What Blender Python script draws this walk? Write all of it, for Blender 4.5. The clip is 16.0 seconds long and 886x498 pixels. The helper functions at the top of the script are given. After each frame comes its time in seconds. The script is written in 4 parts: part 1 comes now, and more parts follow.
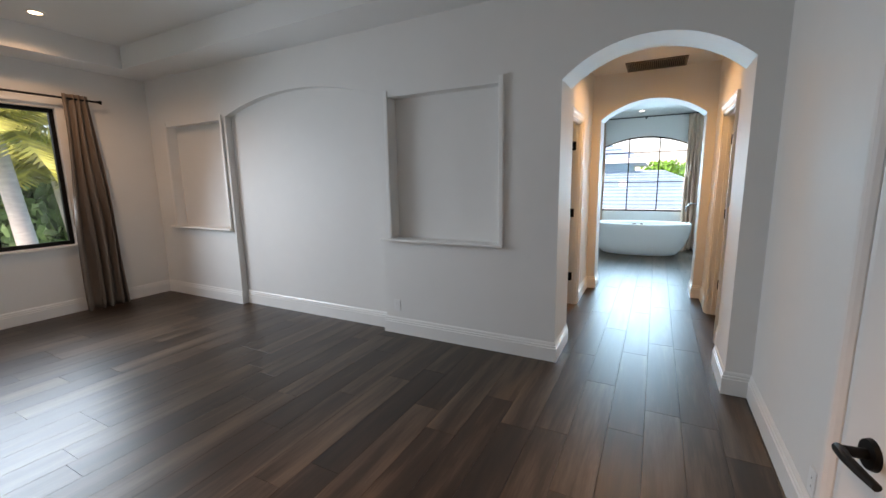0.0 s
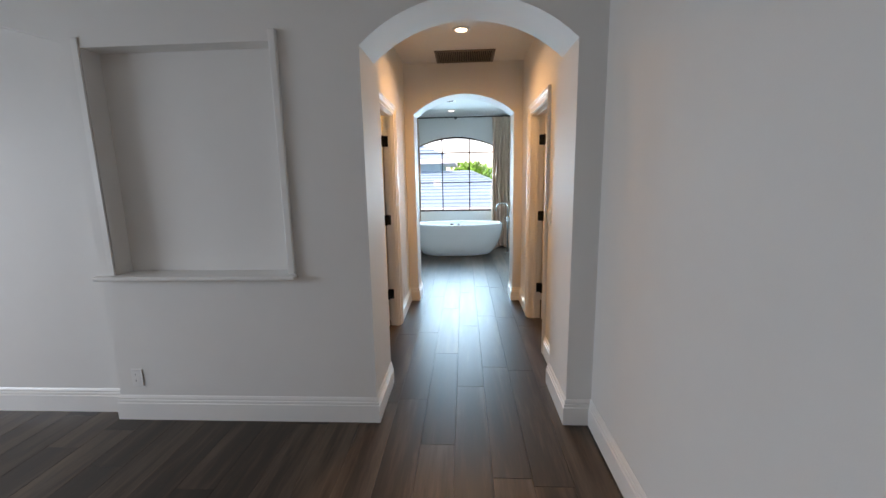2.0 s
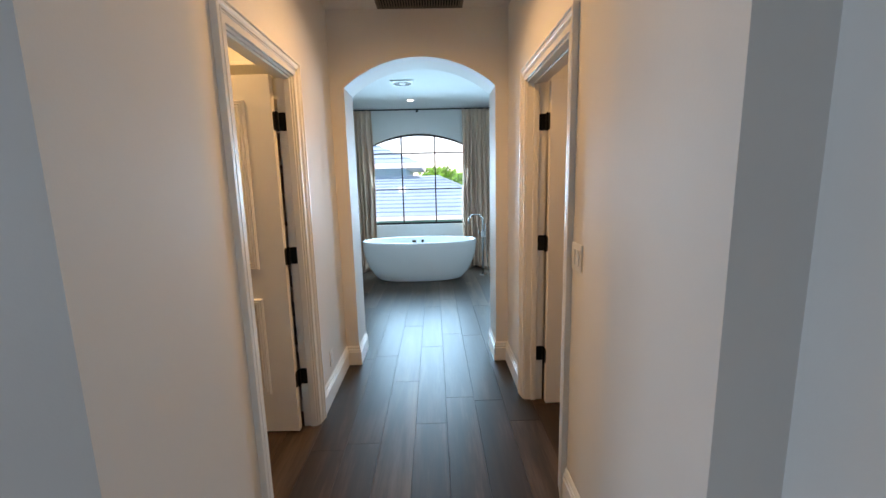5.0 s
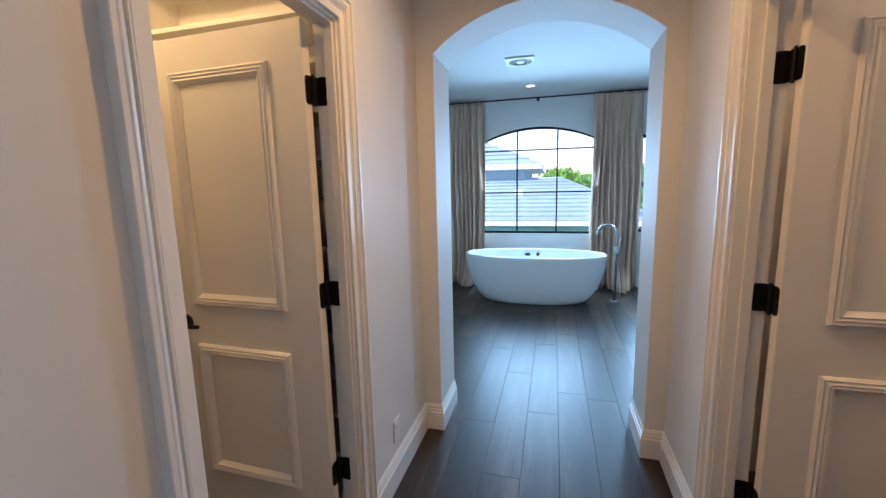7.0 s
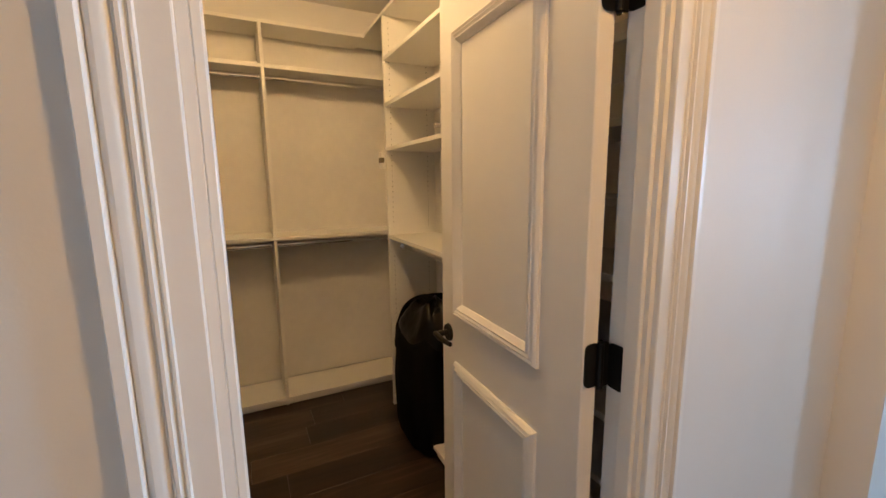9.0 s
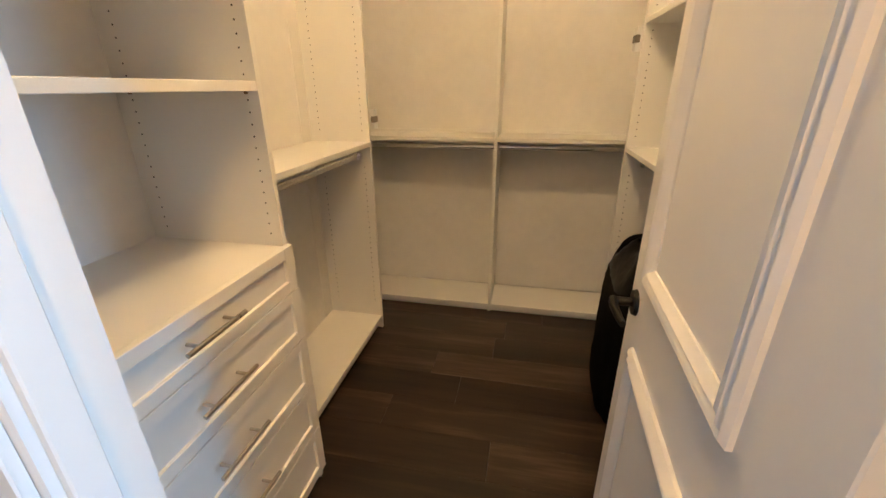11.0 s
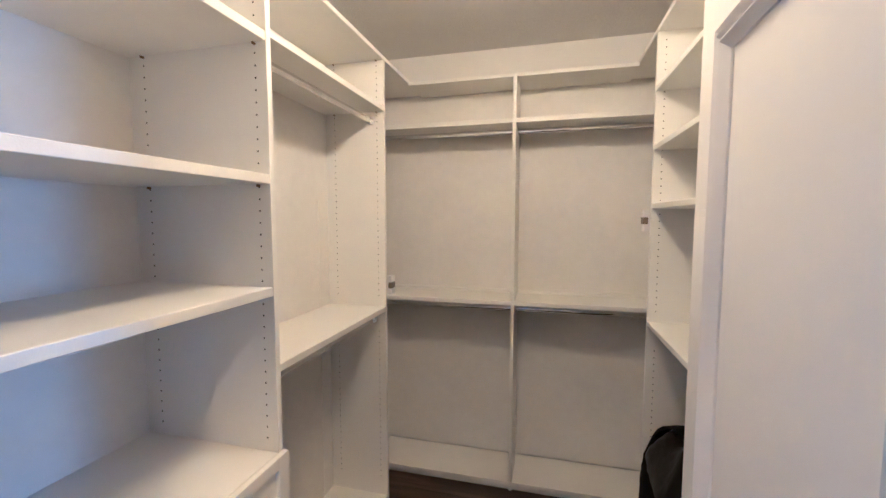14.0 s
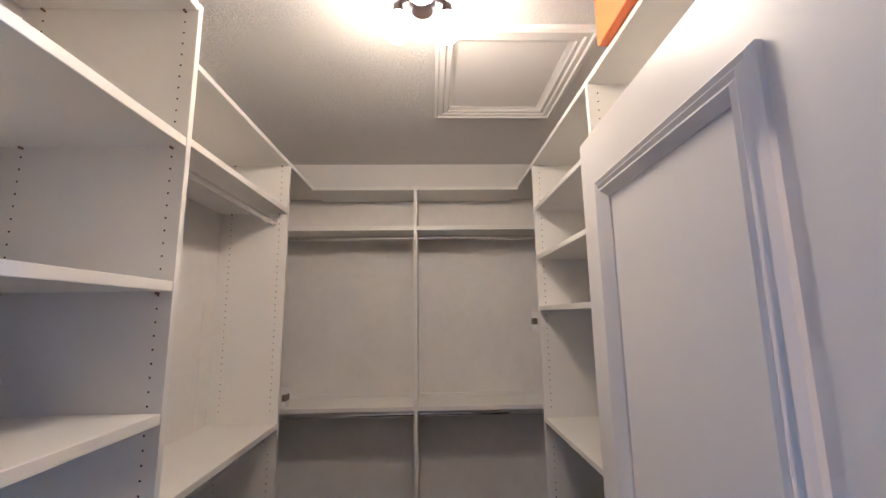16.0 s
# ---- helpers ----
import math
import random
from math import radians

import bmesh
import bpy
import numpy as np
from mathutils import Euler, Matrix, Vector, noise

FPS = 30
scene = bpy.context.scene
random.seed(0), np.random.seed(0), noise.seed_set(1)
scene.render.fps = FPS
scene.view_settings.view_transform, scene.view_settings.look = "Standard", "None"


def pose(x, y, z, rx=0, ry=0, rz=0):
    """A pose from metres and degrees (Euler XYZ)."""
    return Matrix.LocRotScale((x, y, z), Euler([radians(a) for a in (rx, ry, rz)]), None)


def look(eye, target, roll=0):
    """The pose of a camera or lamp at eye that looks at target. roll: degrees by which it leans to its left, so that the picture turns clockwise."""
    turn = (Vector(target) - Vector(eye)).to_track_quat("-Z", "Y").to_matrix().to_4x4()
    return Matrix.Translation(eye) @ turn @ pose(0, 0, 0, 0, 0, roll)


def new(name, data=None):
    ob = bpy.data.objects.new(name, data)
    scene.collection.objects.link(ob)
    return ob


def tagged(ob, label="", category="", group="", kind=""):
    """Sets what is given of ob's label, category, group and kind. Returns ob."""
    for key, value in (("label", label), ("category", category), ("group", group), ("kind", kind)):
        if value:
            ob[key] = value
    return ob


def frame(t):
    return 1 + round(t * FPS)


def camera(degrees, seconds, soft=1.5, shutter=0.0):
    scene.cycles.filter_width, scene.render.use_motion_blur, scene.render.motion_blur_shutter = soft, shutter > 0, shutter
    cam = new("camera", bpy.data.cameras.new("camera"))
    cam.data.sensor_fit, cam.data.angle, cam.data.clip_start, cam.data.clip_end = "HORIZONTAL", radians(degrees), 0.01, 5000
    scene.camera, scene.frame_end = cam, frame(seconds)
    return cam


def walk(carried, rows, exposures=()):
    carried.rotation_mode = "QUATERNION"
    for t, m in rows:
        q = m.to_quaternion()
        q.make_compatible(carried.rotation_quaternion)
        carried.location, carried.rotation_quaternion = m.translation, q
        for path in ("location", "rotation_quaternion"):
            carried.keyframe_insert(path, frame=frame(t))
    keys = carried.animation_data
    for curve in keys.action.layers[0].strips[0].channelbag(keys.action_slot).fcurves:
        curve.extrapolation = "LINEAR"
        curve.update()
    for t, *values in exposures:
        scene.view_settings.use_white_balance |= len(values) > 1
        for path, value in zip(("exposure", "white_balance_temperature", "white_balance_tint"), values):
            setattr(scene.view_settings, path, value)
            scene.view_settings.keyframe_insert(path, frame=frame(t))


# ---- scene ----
cam = camera(95.1, 16.0)
EXPOSURES = [(0, 1.52, 7750, 29), (2, 1.40, 7800, 31), (3.5, 1.37, 7550, 28), (6, 1.24, 6600, 26), (7, 1.17, 6150, 27), (8, 1.17, 6450, 30), (8.5, 1.26, 6650, 30), (9, 1.52, 6150, 24), (10, 1.85, 5450, 21), (12.5, 2.3, 5850, 21), (13, 2.22, 5150, 22), (13.5, 2.16, 4700, 23), (14, 2.02, 4350, 25), (14.5, 1.75, 4450, 26), (15, 1.40, 4500, 27), (16, 1.36, 4200, 28)]
PATH = [
    (0, (0.255, 0.421, 1.488), (-0.662, 2.167, 1.159), -1.0),
    (0.5, (0.222, 0.619, 1.478), (-0.444, 2.474, 1.141), -1.0),
    (1, (0.182, 0.835, 1.506), (-0.254, 2.757, 1.162), -1.0),
    (1.5, (0.136, 1.057, 1.507), (-0.102, 3.012, 1.159), -1.1),
    (2, (0.142, 1.332, 1.506), (0.035, 3.299, 1.159), -1.1),
    (2.5, (0.147, 1.568, 1.508), (0.125, 3.536, 1.154), -1.0),
    (3, (0.079, 1.844, 1.516), (0.115, 3.812, 1.161), -1.2),
    (3.5, (0.073, 2.113, 1.504), (0.163, 4.079, 1.151), -1.0),
    (3.7, (0.084, 2.237, 1.504), (0.19, 4.203, 1.154), -1.0),
    (6, (0.292, 3.434, 1.502), (0.146, 5.405, 1.194), -1.3),
    (6.5, (0.275, 3.688, 1.504), (-0.024, 5.642, 1.197), -1.1),
    (7, (0.218, 3.932, 1.504), (-0.304, 5.839, 1.203), -1.3),
    (7.5, (0.169, 4.177, 1.497), (-0.665, 5.97, 1.199), -0.9),
    (8, (0.137, 4.361, 1.481), (-1.067, 5.933, 1.2), -1.5),
    (8.5, (0.054, 4.532, 1.482), (-1.473, 5.791, 1.194), -1.2),
    (9, (-0.037, 4.629, 1.493), (-1.808, 5.501, 1.173), -0.6),
    (9.5, (-0.124, 4.77, 1.475), (-2.044, 5.19, 1.104), -0.6),
    (10, (-0.212, 4.907, 1.445), (-2.158, 4.953, 0.982), -0.2),
    (10.2, (-0.242, 4.938, 1.443), (-2.164, 4.828, 0.901), -0.0),
    (12.5, (-0.492, 5.016, 1.469), (-2.253, 4.54, 0.649), -0.1),
    (13, (-0.49, 5.01, 1.524), (-2.314, 4.512, 0.873), 0.1),
    (13.5, (-0.477, 5.005, 1.579), (-2.367, 4.493, 1.173), 0.1),
    (14, (-0.456, 4.998, 1.651), (-2.387, 4.499, 1.499), -0.0),
    (14.5, (-0.458, 4.998, 1.691), (-2.399, 4.528, 1.791), -0.2),
    (15, (-0.456, 4.969, 1.719), (-2.402, 4.601, 1.996), -0.3),
    (15.5, (-0.473, 4.95, 1.714), (-2.434, 4.776, 2.064), -0.6),
    (16, (-0.4, 4.901, 1.678), (-2.374, 4.959, 1.999), -0.8),
]
walk(cam, [(t, look(eye, target, roll)) for t, eye, target, roll in PATH], EXPOSURES)

# ---- light ----
def make_world():
    w = bpy.data.worlds.new("sky")
    scene.world = w
    w.use_nodes = True
    nt = w.node_tree
    sky = nt.nodes.new("ShaderNodeTexSky")
    sky.sky_type = 'NISHITA'
    sky.sun_disc = False
    sky.sun_elevation = radians(52)
    sky.sun_rotation = radians(159)
    sky.dust_density = 0.8
    sky.ozone_density = 2.0
    nt.links.new(sky.outputs[0], nt.nodes["Background"].inputs[0])
    nt.nodes["Background"].inputs[1].default_value = SKY


SKY = 0.15


def kelvin_rgb(k):
    table = {2700: (1.0, 0.69, 0.36), 3000: (1.0, 0.72, 0.44), 4000: (1.0, 0.84, 0.66), 6500: (1.0, 1.0, 1.0),
             8000: (0.54, 0.81, 1.0), 9500: (0.37, 0.745, 1.0)}
    return table[k]


def lamp(name, kind, m, watts, colour, size=0.1, size_y=None, angle=None, spread=180, blend=0.8):
    d = bpy.data.lights.new(name, kind)
    d.energy, d.color = watts, colour
    if kind == 'AREA':
        d.shape = 'RECTANGLE' if size_y else 'DISK'
        d.size = size
        d.spread = radians(spread)
        if size_y:
            d.size_y = size_y
    elif kind == 'SUN':
        d.angle = radians(angle)
    elif kind == 'SPOT':
        d.shadow_soft_size, d.spot_size, d.spot_blend = size, radians(angle), blend
    else:
        d.shadow_soft_size = size
    ob = new(name, d)
    ob.matrix_world = m
    return ob


make_world()
lamp("sun", 'SUN', look((6, -16, 22), (0, 0, 0)), 2.4, (1.0, 0.98, 0.95), angle=20)
# daylight in the window openings
lamp("daylight_tub_window", 'AREA', look((-0.03, 10.14, 1.5), (-0.03, 6.4, 0.60)), 36, kelvin_rgb(9500), 1.7, 1.4, spread=140)
lamp("daylight_bath_side_window", 'AREA', look((1.67, 10.15, 1.5), (0.75, 7.0, 0.9)), 18, kelvin_rgb(9500), 0.42, 1.3, spread=150)
lamp("daylight_bedroom_window", 'AREA', look((-5.60, 1.68, 1.6), (-2.4, 2.0, 0.35)), 23, kelvin_rgb(8000), 1.9, 0.9, spread=125)
# recessed and ceiling lamps
lamp("bedroom_lamp", 'SPOT', look((-5.04, 2.32, 3.09), (-5.04, 2.32, 0)), 17, kelvin_rgb(3000), 0.07, angle=150)
lamp("hall_lamp", 'SPOT', look((0.13, 5.18, 2.755), (0.13, 5.18, 0)), 26, (1.0, 0.585, 0.18), 0.05, angle=165, blend=1.0)
lamp("bath_lamp", 'SPOT', look((-0.1, 9.57, 2.755), (-0.1, 9.57, 0)), 6, kelvin_rgb(4000), 0.07, angle=140)
CLOSET_LAMP = Vector((-1.535, 4.88, 2.735))   # on the closet ceiling, three bulbs
BULBS = [CLOSET_LAMP + Vector((r * math.cos(k * 2.0944), r * math.sin(k * 2.0944), -0.057)) for k, r in enumerate((0.125, 0.092, 0.092))]
for p in BULBS:
    lamp("closet_bulb_lamp", 'POINT', pose(p.x, p.y, p.z - 0.085), 2.9, (1.0, 0.63, 0.20), 0.03)
# warm point added in the side room, no fixture belongs to it
lamp("side_room_fill", 'POINT', pose(1.9, 5.0, 2.45), 5, kelvin_rgb(2700), 0.10)

# unseen fill spot, added behind the camera to brighten bedroom floor and lower walls
lamp("entry_fill", 'SPOT', look((-0.45, 0.1, 2.74), (-0.45, 0.1, 0)), 66, (1.0, 0.68, 0.40), 0.08, angle=108)


# ---- materials ----
def rgba(c):
    return (c[0], c[1], c[2], 1.0)


def material(name, colour, rough=0.5, metal=0.0, vary=0.06, scale=3.0, stretch=(1, 1, 1), bump=0.0, bump_scale=60.0,
             detail=4.0, coat=0.0, island=0.0, per_object=0.0, rough_vary=0.08, voronoi=False):
    m = bpy.data.materials.new(name)
    m.use_nodes = True
    nt = m.node_tree
    bsdf = nt.nodes["Principled BSDF"]
    tc = nt.nodes.new("ShaderNodeTexCoord")
    mp = nt.nodes.new("ShaderNodeMapping")
    mp.inputs["Scale"].default_value = stretch
    nt.links.new(tc.outputs["Object"], mp.inputs[0])
    n1 = nt.nodes.new("ShaderNodeTexNoise")
    n1.inputs["Scale"].default_value, n1.inputs["Detail"].default_value = scale, detail
    nt.links.new(mp.outputs[0], n1.inputs["Vector"])
    n2 = nt.nodes.new("ShaderNodeTexNoise")
    n2.inputs["Scale"].default_value, n2.inputs["Detail"].default_value = scale * 9.0, 3.0
    nt.links.new(mp.outputs[0], n2.inputs["Vector"])
    add = nt.nodes.new("ShaderNodeMath")
    add.operation = 'MULTIPLY_ADD'
    nt.links.new(n2.outputs[0], add.inputs[0])
    add.inputs[1].default_value = 0.4
    nt.links.new(n1.outputs[0], add.inputs[2])
    fac = add.outputs[0]
    if island or per_object:
        src = nt.nodes.new("ShaderNodeNewGeometry") if island else nt.nodes.new("ShaderNodeObjectInfo")
        out = src.outputs["Random Per Island"] if island else src.outputs["Random"]
        k = nt.nodes.new("ShaderNodeMath")
        k.operation = 'MULTIPLY_ADD'
        nt.links.new(out, k.inputs[0])
        k.inputs[1].default_value = island or per_object
        nt.links.new(fac, k.inputs[2])
        sub = nt.nodes.new("ShaderNodeMath")
        sub.operation = 'SUBTRACT'
        nt.links.new(k.outputs[0], sub.inputs[0])
        sub.inputs[1].default_value = (island or per_object) / 2
        fac = sub.outputs[0]
    ramp = nt.nodes.new("ShaderNodeMapRange")
    nt.links.new(fac, ramp.inputs[0])
    ramp.inputs[1].default_value, ramp.inputs[2].default_value = 0.35, 1.05
    ramp.inputs[3].default_value, ramp.inputs[4].default_value = 1.0 - vary, 1.0 + vary
    mul = nt.nodes.new("ShaderNodeVectorMath")
    mul.operation = 'SCALE'
    mul.inputs[0].default_value = colour[:3]
    nt.links.new(ramp.outputs[0], mul.inputs["Scale"])
    nt.links.new(mul.outputs[0], bsdf.inputs["Base Color"])
    rr = nt.nodes.new("ShaderNodeMapRange")
    nt.links.new(n1.outputs[0], rr.inputs[0])
    rr.inputs[3].default_value, rr.inputs[4].default_value = max(0.02, rough - rough_vary), min(1.0, rough + rough_vary)
    nt.links.new(rr.outputs[0], bsdf.inputs["Roughness"])
    bsdf.inputs["Metallic"].default_value = metal
    bsdf.inputs["Coat Weight"].default_value = coat
    if bump:
        if voronoi:
            nb = nt.nodes.new("ShaderNodeTexNoise")
            nb.inputs["Scale"].default_value, nb.inputs["Detail"].default_value = bump_scale, 3.0
            nb.inputs["Distortion"].default_value = 1.2
            cr = nt.nodes.new("ShaderNodeMapRange")
            cr.inputs[1].default_value, cr.inputs[2].default_value = 0.47, 0.58
            nt.links.new(nb.outputs[0], cr.inputs[0])
            h = cr.outputs[0]
        else:
            nb = nt.nodes.new("ShaderNodeTexNoise")
            nb.inputs["Scale"].default_value, nb.inputs["Detail"].default_value = bump_scale, 3.0
            h = nb.outputs[0]
        nt.links.new(mp.outputs[0], nb.inputs["Vector"])
        b = nt.nodes.new("ShaderNodeBump")
        b.inputs["Strength"].default_value, b.inputs["Distance"].default_value = bump, 0.004
        nt.links.new(h, b.inputs["Height"])
        nt.links.new(b.outputs[0], bsdf.inputs["Normal"])
    return m


def glowing(name, colour, strength):
    m = bpy.data.materials.new(name)
    m.use_nodes = True
    b = m.node_tree.nodes["Principled BSDF"]
    b.inputs["Base Color"].default_value = rgba((0.9, 0.9, 0.88))
    b.inputs["Emission Color"].default_value = rgba(colour)
    b.inputs["Emission Strength"].default_value = strength
    return m


def clear_glass(name, tint=(1, 1, 1), rough=0.0):
    m = bpy.data.materials.new(name)
    m.use_nodes = True
    b = m.node_tree.nodes["Principled BSDF"]
    b.inputs["Base Color"].default_value = rgba(tint)
    b.inputs["Roughness"].default_value = rough
    b.inputs["Transmission Weight"].default_value = 1.0
    b.inputs["IOR"].default_value = 1.45
    return m


WALL = material("wall_paint", (0.76, 0.74, 0.71), 0.6, vary=0.03, scale=0.8, bump=0.06, bump_scale=140)
CEIL = material("ceiling_paint", (0.78, 0.77, 0.75), 0.75, vary=0.025, scale=0.8, bump=0.10, bump_scale=90)
KNOCK = material("knockdown_ceiling", (0.74, 0.72, 0.69), 0.4, vary=0.03, scale=1.5, bump=0.6, bump_scale=64, voronoi=True)
TRIM = material("trim_paint", (0.80, 0.78, 0.75), 0.32, vary=0.02, scale=2.0, bump=0.05, bump_scale=50)
DOORP = material("door_paint", (0.78, 0.75, 0.72), 0.36, vary=0.025, scale=1.6, bump=0.05, bump_scale=40)
MELA = material("white_melamine", (0.80, 0.78, 0.73), 0.42, vary=0.03, scale=1.2, bump=0.06, bump_scale=300)
MELABACK = material("scuffed_white_backboard", (0.78, 0.755, 0.71), 0.55, vary=0.09, scale=1.9, detail=7, bump=0.05, bump_scale=200)


def plank_material():
    m = bpy.data.materials.new("dark_vinyl_plank")
    m.use_nodes = True
    nt = m.node_tree
    bsdf = nt.nodes["Principled BSDF"]
    tc = nt.nodes.new("ShaderNodeTexCoord")
    info = nt.nodes.new("ShaderNodeObjectInfo")
    off = nt.nodes.new("ShaderNodeVectorMath")
    off.operation = 'SCALE'
    off.inputs[0].default_value = (31.0, 57.0, 13.0)
    nt.links.new(info.outputs["Random"], off.inputs["Scale"])
    add = nt.nodes.new("ShaderNodeVectorMath")
    nt.links.new(tc.outputs["Object"], add.inputs[0])
    nt.links.new(off.outputs[0], add.inputs[1])

    def streak(scale, stretch, detail, rough):
        mp = nt.nodes.new("ShaderNodeMapping")
        mp.inputs["Scale"].default_value = stretch
        nt.links.new(add.outputs[0], mp.inputs[0])
        n = nt.nodes.new("ShaderNodeTexNoise")
        n.inputs["Scale"].default_value, n.inputs["Detail"].default_value, n.inputs["Roughness"].default_value = scale, detail, rough
        n.inputs["Distortion"].default_value = 0.3
        nt.links.new(mp.outputs[0], n.inputs["Vector"])
        return n.outputs[0]

    def math_node(op, a, b):
        k = nt.nodes.new("ShaderNodeMath")
        k.operation = op
        for slot, v in ((0, a), (1, b)):
            if isinstance(v, float):
                k.inputs[slot].default_value = v
            else:
                nt.links.new(v, k.inputs[slot])
        return k.outputs[0]
    broad, fine, grain = streak(1.0, (9, 0.9, 1), 4, 0.55), streak(1.0, (38, 2.2, 1), 5, 0.6), streak(1.0, (190, 9, 1), 2, 0.6)
    fac = math_node('MULTIPLY_ADD', broad, 1.15)
    fac.node.inputs[2].default_value = -0.58
    fac = math_node('ADD', fac, math_node('MULTIPLY', fine, 0.55))
    fac = math_node('ADD', fac, math_node('MULTIPLY', grain, 0.22))
    fac = math_node('ADD', fac, math_node('MULTIPLY', info.outputs["Random"], 0.36))
    ramp = nt.nodes.new("ShaderNodeValToRGB")
    nt.links.new(fac, ramp.inputs[0])
    el = ramp.color_ramp.elements
    el[0].position, el[0].color = 0.22, rgba((0.012, 0.0070, 0.0042))
    el[1].position, el[1].color = 1.0, rgba((0.132, 0.089, 0.060))
    mid = el.new(0.55)
    mid.color = rgba((0.034, 0.0195, 0.0112))
    nt.links.new(ramp.outputs[0], bsdf.inputs["Base Color"])
    rr = nt.nodes.new("ShaderNodeMapRange")
    nt.links.new(fine, rr.inputs[0])
    rr.inputs[3].default_value, rr.inputs[4].default_value = 0.30, 0.46
    bsdf.inputs["Specular IOR Level"].default_value = 0.48
    nt.links.new(rr.outputs[0], bsdf.inputs["Roughness"])
    b = nt.nodes.new("ShaderNodeBump")
    b.inputs["Strength"].default_value, b.inputs["Distance"].default_value = 0.12, 0.002
    nt.links.new(grain, b.inputs["Height"])
    nt.links.new(b.outputs[0], bsdf.inputs["Normal"])
    return m


FLOOR = plank_material()
GROUT = material("plank_joint", (0.02, 0.016, 0.013), 0.8)
BLACK = material("black_metal", (0.006, 0.0055, 0.0055), 0.45, metal=0.3, vary=0.15)
BLACK.node_tree.nodes["Principled BSDF"].inputs["Specular IOR Level"].default_value = 0.3
BRONZE = material("dark_bronze", (0.035, 0.025, 0.02), 0.35, metal=0.8, vary=0.2)
CHROME = material("chrome", (0.80, 0.80, 0.80), 0.10, metal=1.0, vary=0.03, rough_vary=0.04)
SATIN = material("satin_chrome", (0.42, 0.41, 0.40), 0.18, metal=1.0, vary=0.05, rough_vary=0.05)
NICKEL = material("brushed_nickel", (0.50, 0.46, 0.40), 0.30, metal=1.0, vary=0.08, stretch=(12, 1, 1))
TUBW = material("white_acrylic", (0.86, 0.87, 0.87), 0.10, vary=0.01, coat=0.4, rough_vary=0.03)
LINEN = material("beige_linen", (0.66, 0.47, 0.35), 0.85, vary=0.14, scale=6, stretch=(1, 1, 0.25), bump=0.35, bump_scale=260)
TAUPE = material("taupe_curtain", (0.17, 0.135, 0.11), 0.8, vary=0.14, scale=6, stretch=(1, 1, 0.25), bump=0.3, bump_scale=260)
PLATE = material("switch_plastic", (0.80, 0.79, 0.77), 0.3, vary=0.01)
PINM = material("brown_stud", (0.22, 0.13, 0.075), 0.4, metal=0.5, vary=0.1)
HOLE = material("dark_hole", (0.03, 0.027, 0.024), 0.9)
NYLON = material("black_nylon", (0.0045, 0.004, 0.004), 0.75, vary=0.3, scale=14, bump=0.3, bump_scale=220)
NYLON.node_tree.nodes["Principled BSDF"].inputs["Specular IOR Level"].default_value = 0.06
GLOSSBLACK = material("black_vinyl", (0.007, 0.006, 0.005), 0.3, vary=0.3, scale=9, bump=0.4, bump_scale=26)
GLOSSBLACK.node_tree.nodes["Principled BSDF"].inputs["Specular IOR Level"].default_value = 0.22
ORANGE = material("orange_card", (0.80, 0.20, 0.014), 0.5, vary=0.06, scale=3)
VENTM = material("vent_metal", (0.16, 0.13, 0.10), 0.45, metal=0.3, vary=0.1)
STONE = material("plain_plaster", (0.7, 0.68, 0.65), 0.8, vary=0.04)
GLASS = clear_glass("window_glass")
BULBGLASS = glowing("lit_bulb_glass", (1.0, 0.76, 0.42), 9.0)
CANGLOW = glowing("warm_lamp_lens", (1.0, 0.80, 0.50), 3.0)
CANCOOL = glowing("neutral_lamp_lens", (1.0, 0.95, 0.86), 3.0)
# the hazy cyan cast of outdoor light is mixed into roof and stucco colour
ROOFT = material("grey_roof_tile_cyan_cast", (0.28, 0.41, 0.51), 0.8, vary=0.18, scale=5, bump=0.3, bump_scale=30, island=0.4)
STUCCO = material("pale_stucco_cyan_cast", (0.42, 0.62, 0.72), 0.85, vary=0.05, scale=2, bump=0.2, bump_scale=80)
TEAL = material("aqua_stucco", (0.26, 0.62, 0.66), 0.85, vary=0.06, scale=2, bump=0.2, bump_scale=80)
FASCIA = material("white_fascia", (0.80, 0.80, 0.80), 0.5, vary=0.03)
LEAF = material("tree_leaf", (0.17, 0.40, 0.045), 0.6, vary=0.5, scale=3, island=0.7)
DARKLEAF = material("shrub_leaf", (0.20, 0.34, 0.14), 0.6, vary=0.5, scale=3, island=0.8)
FROND = material("palm_frond", (0.46, 0.46, 0.10), 0.55, vary=0.45, scale=3, island=0.7)
BARK = material("pale_palm_bark", (0.66, 0.62, 0.55), 0.9, vary=0.2, scale=6, stretch=(1, 1, 5), bump=0.5, bump_scale=18)
WOODBARK = material("tree_bark", (0.12, 0.09, 0.07), 0.9, vary=0.3, scale=7, bump=0.5, bump_scale=20)
GRASS = material("lawn", (0.06, 0.11, 0.03), 0.9, vary=0.4, scale=4, bump=0.4, bump_scale=40)

# ---- helpers of this scene ----
AT = {}


def obj(name, bm, mat, smooth=35):
    me = bpy.data.meshes.new(name)
    bmesh.ops.recalc_face_normals(bm, faces=bm.faces)
    bm.to_mesh(me)
    bm.free()
    me.materials.append(mat)
    if smooth:
        me.polygons.foreach_set("use_smooth", [True] * len(me.polygons))
        me.set_sharp_from_angle(angle=radians(smooth))
    return new(name, me)


def thing(name, loc, label, category, group="", kind=""):
    e = new(name)
    e.location = loc
    e.empty_display_size = 0.1
    AT[e] = Vector(loc)
    return tagged(e, label, category, group, kind)


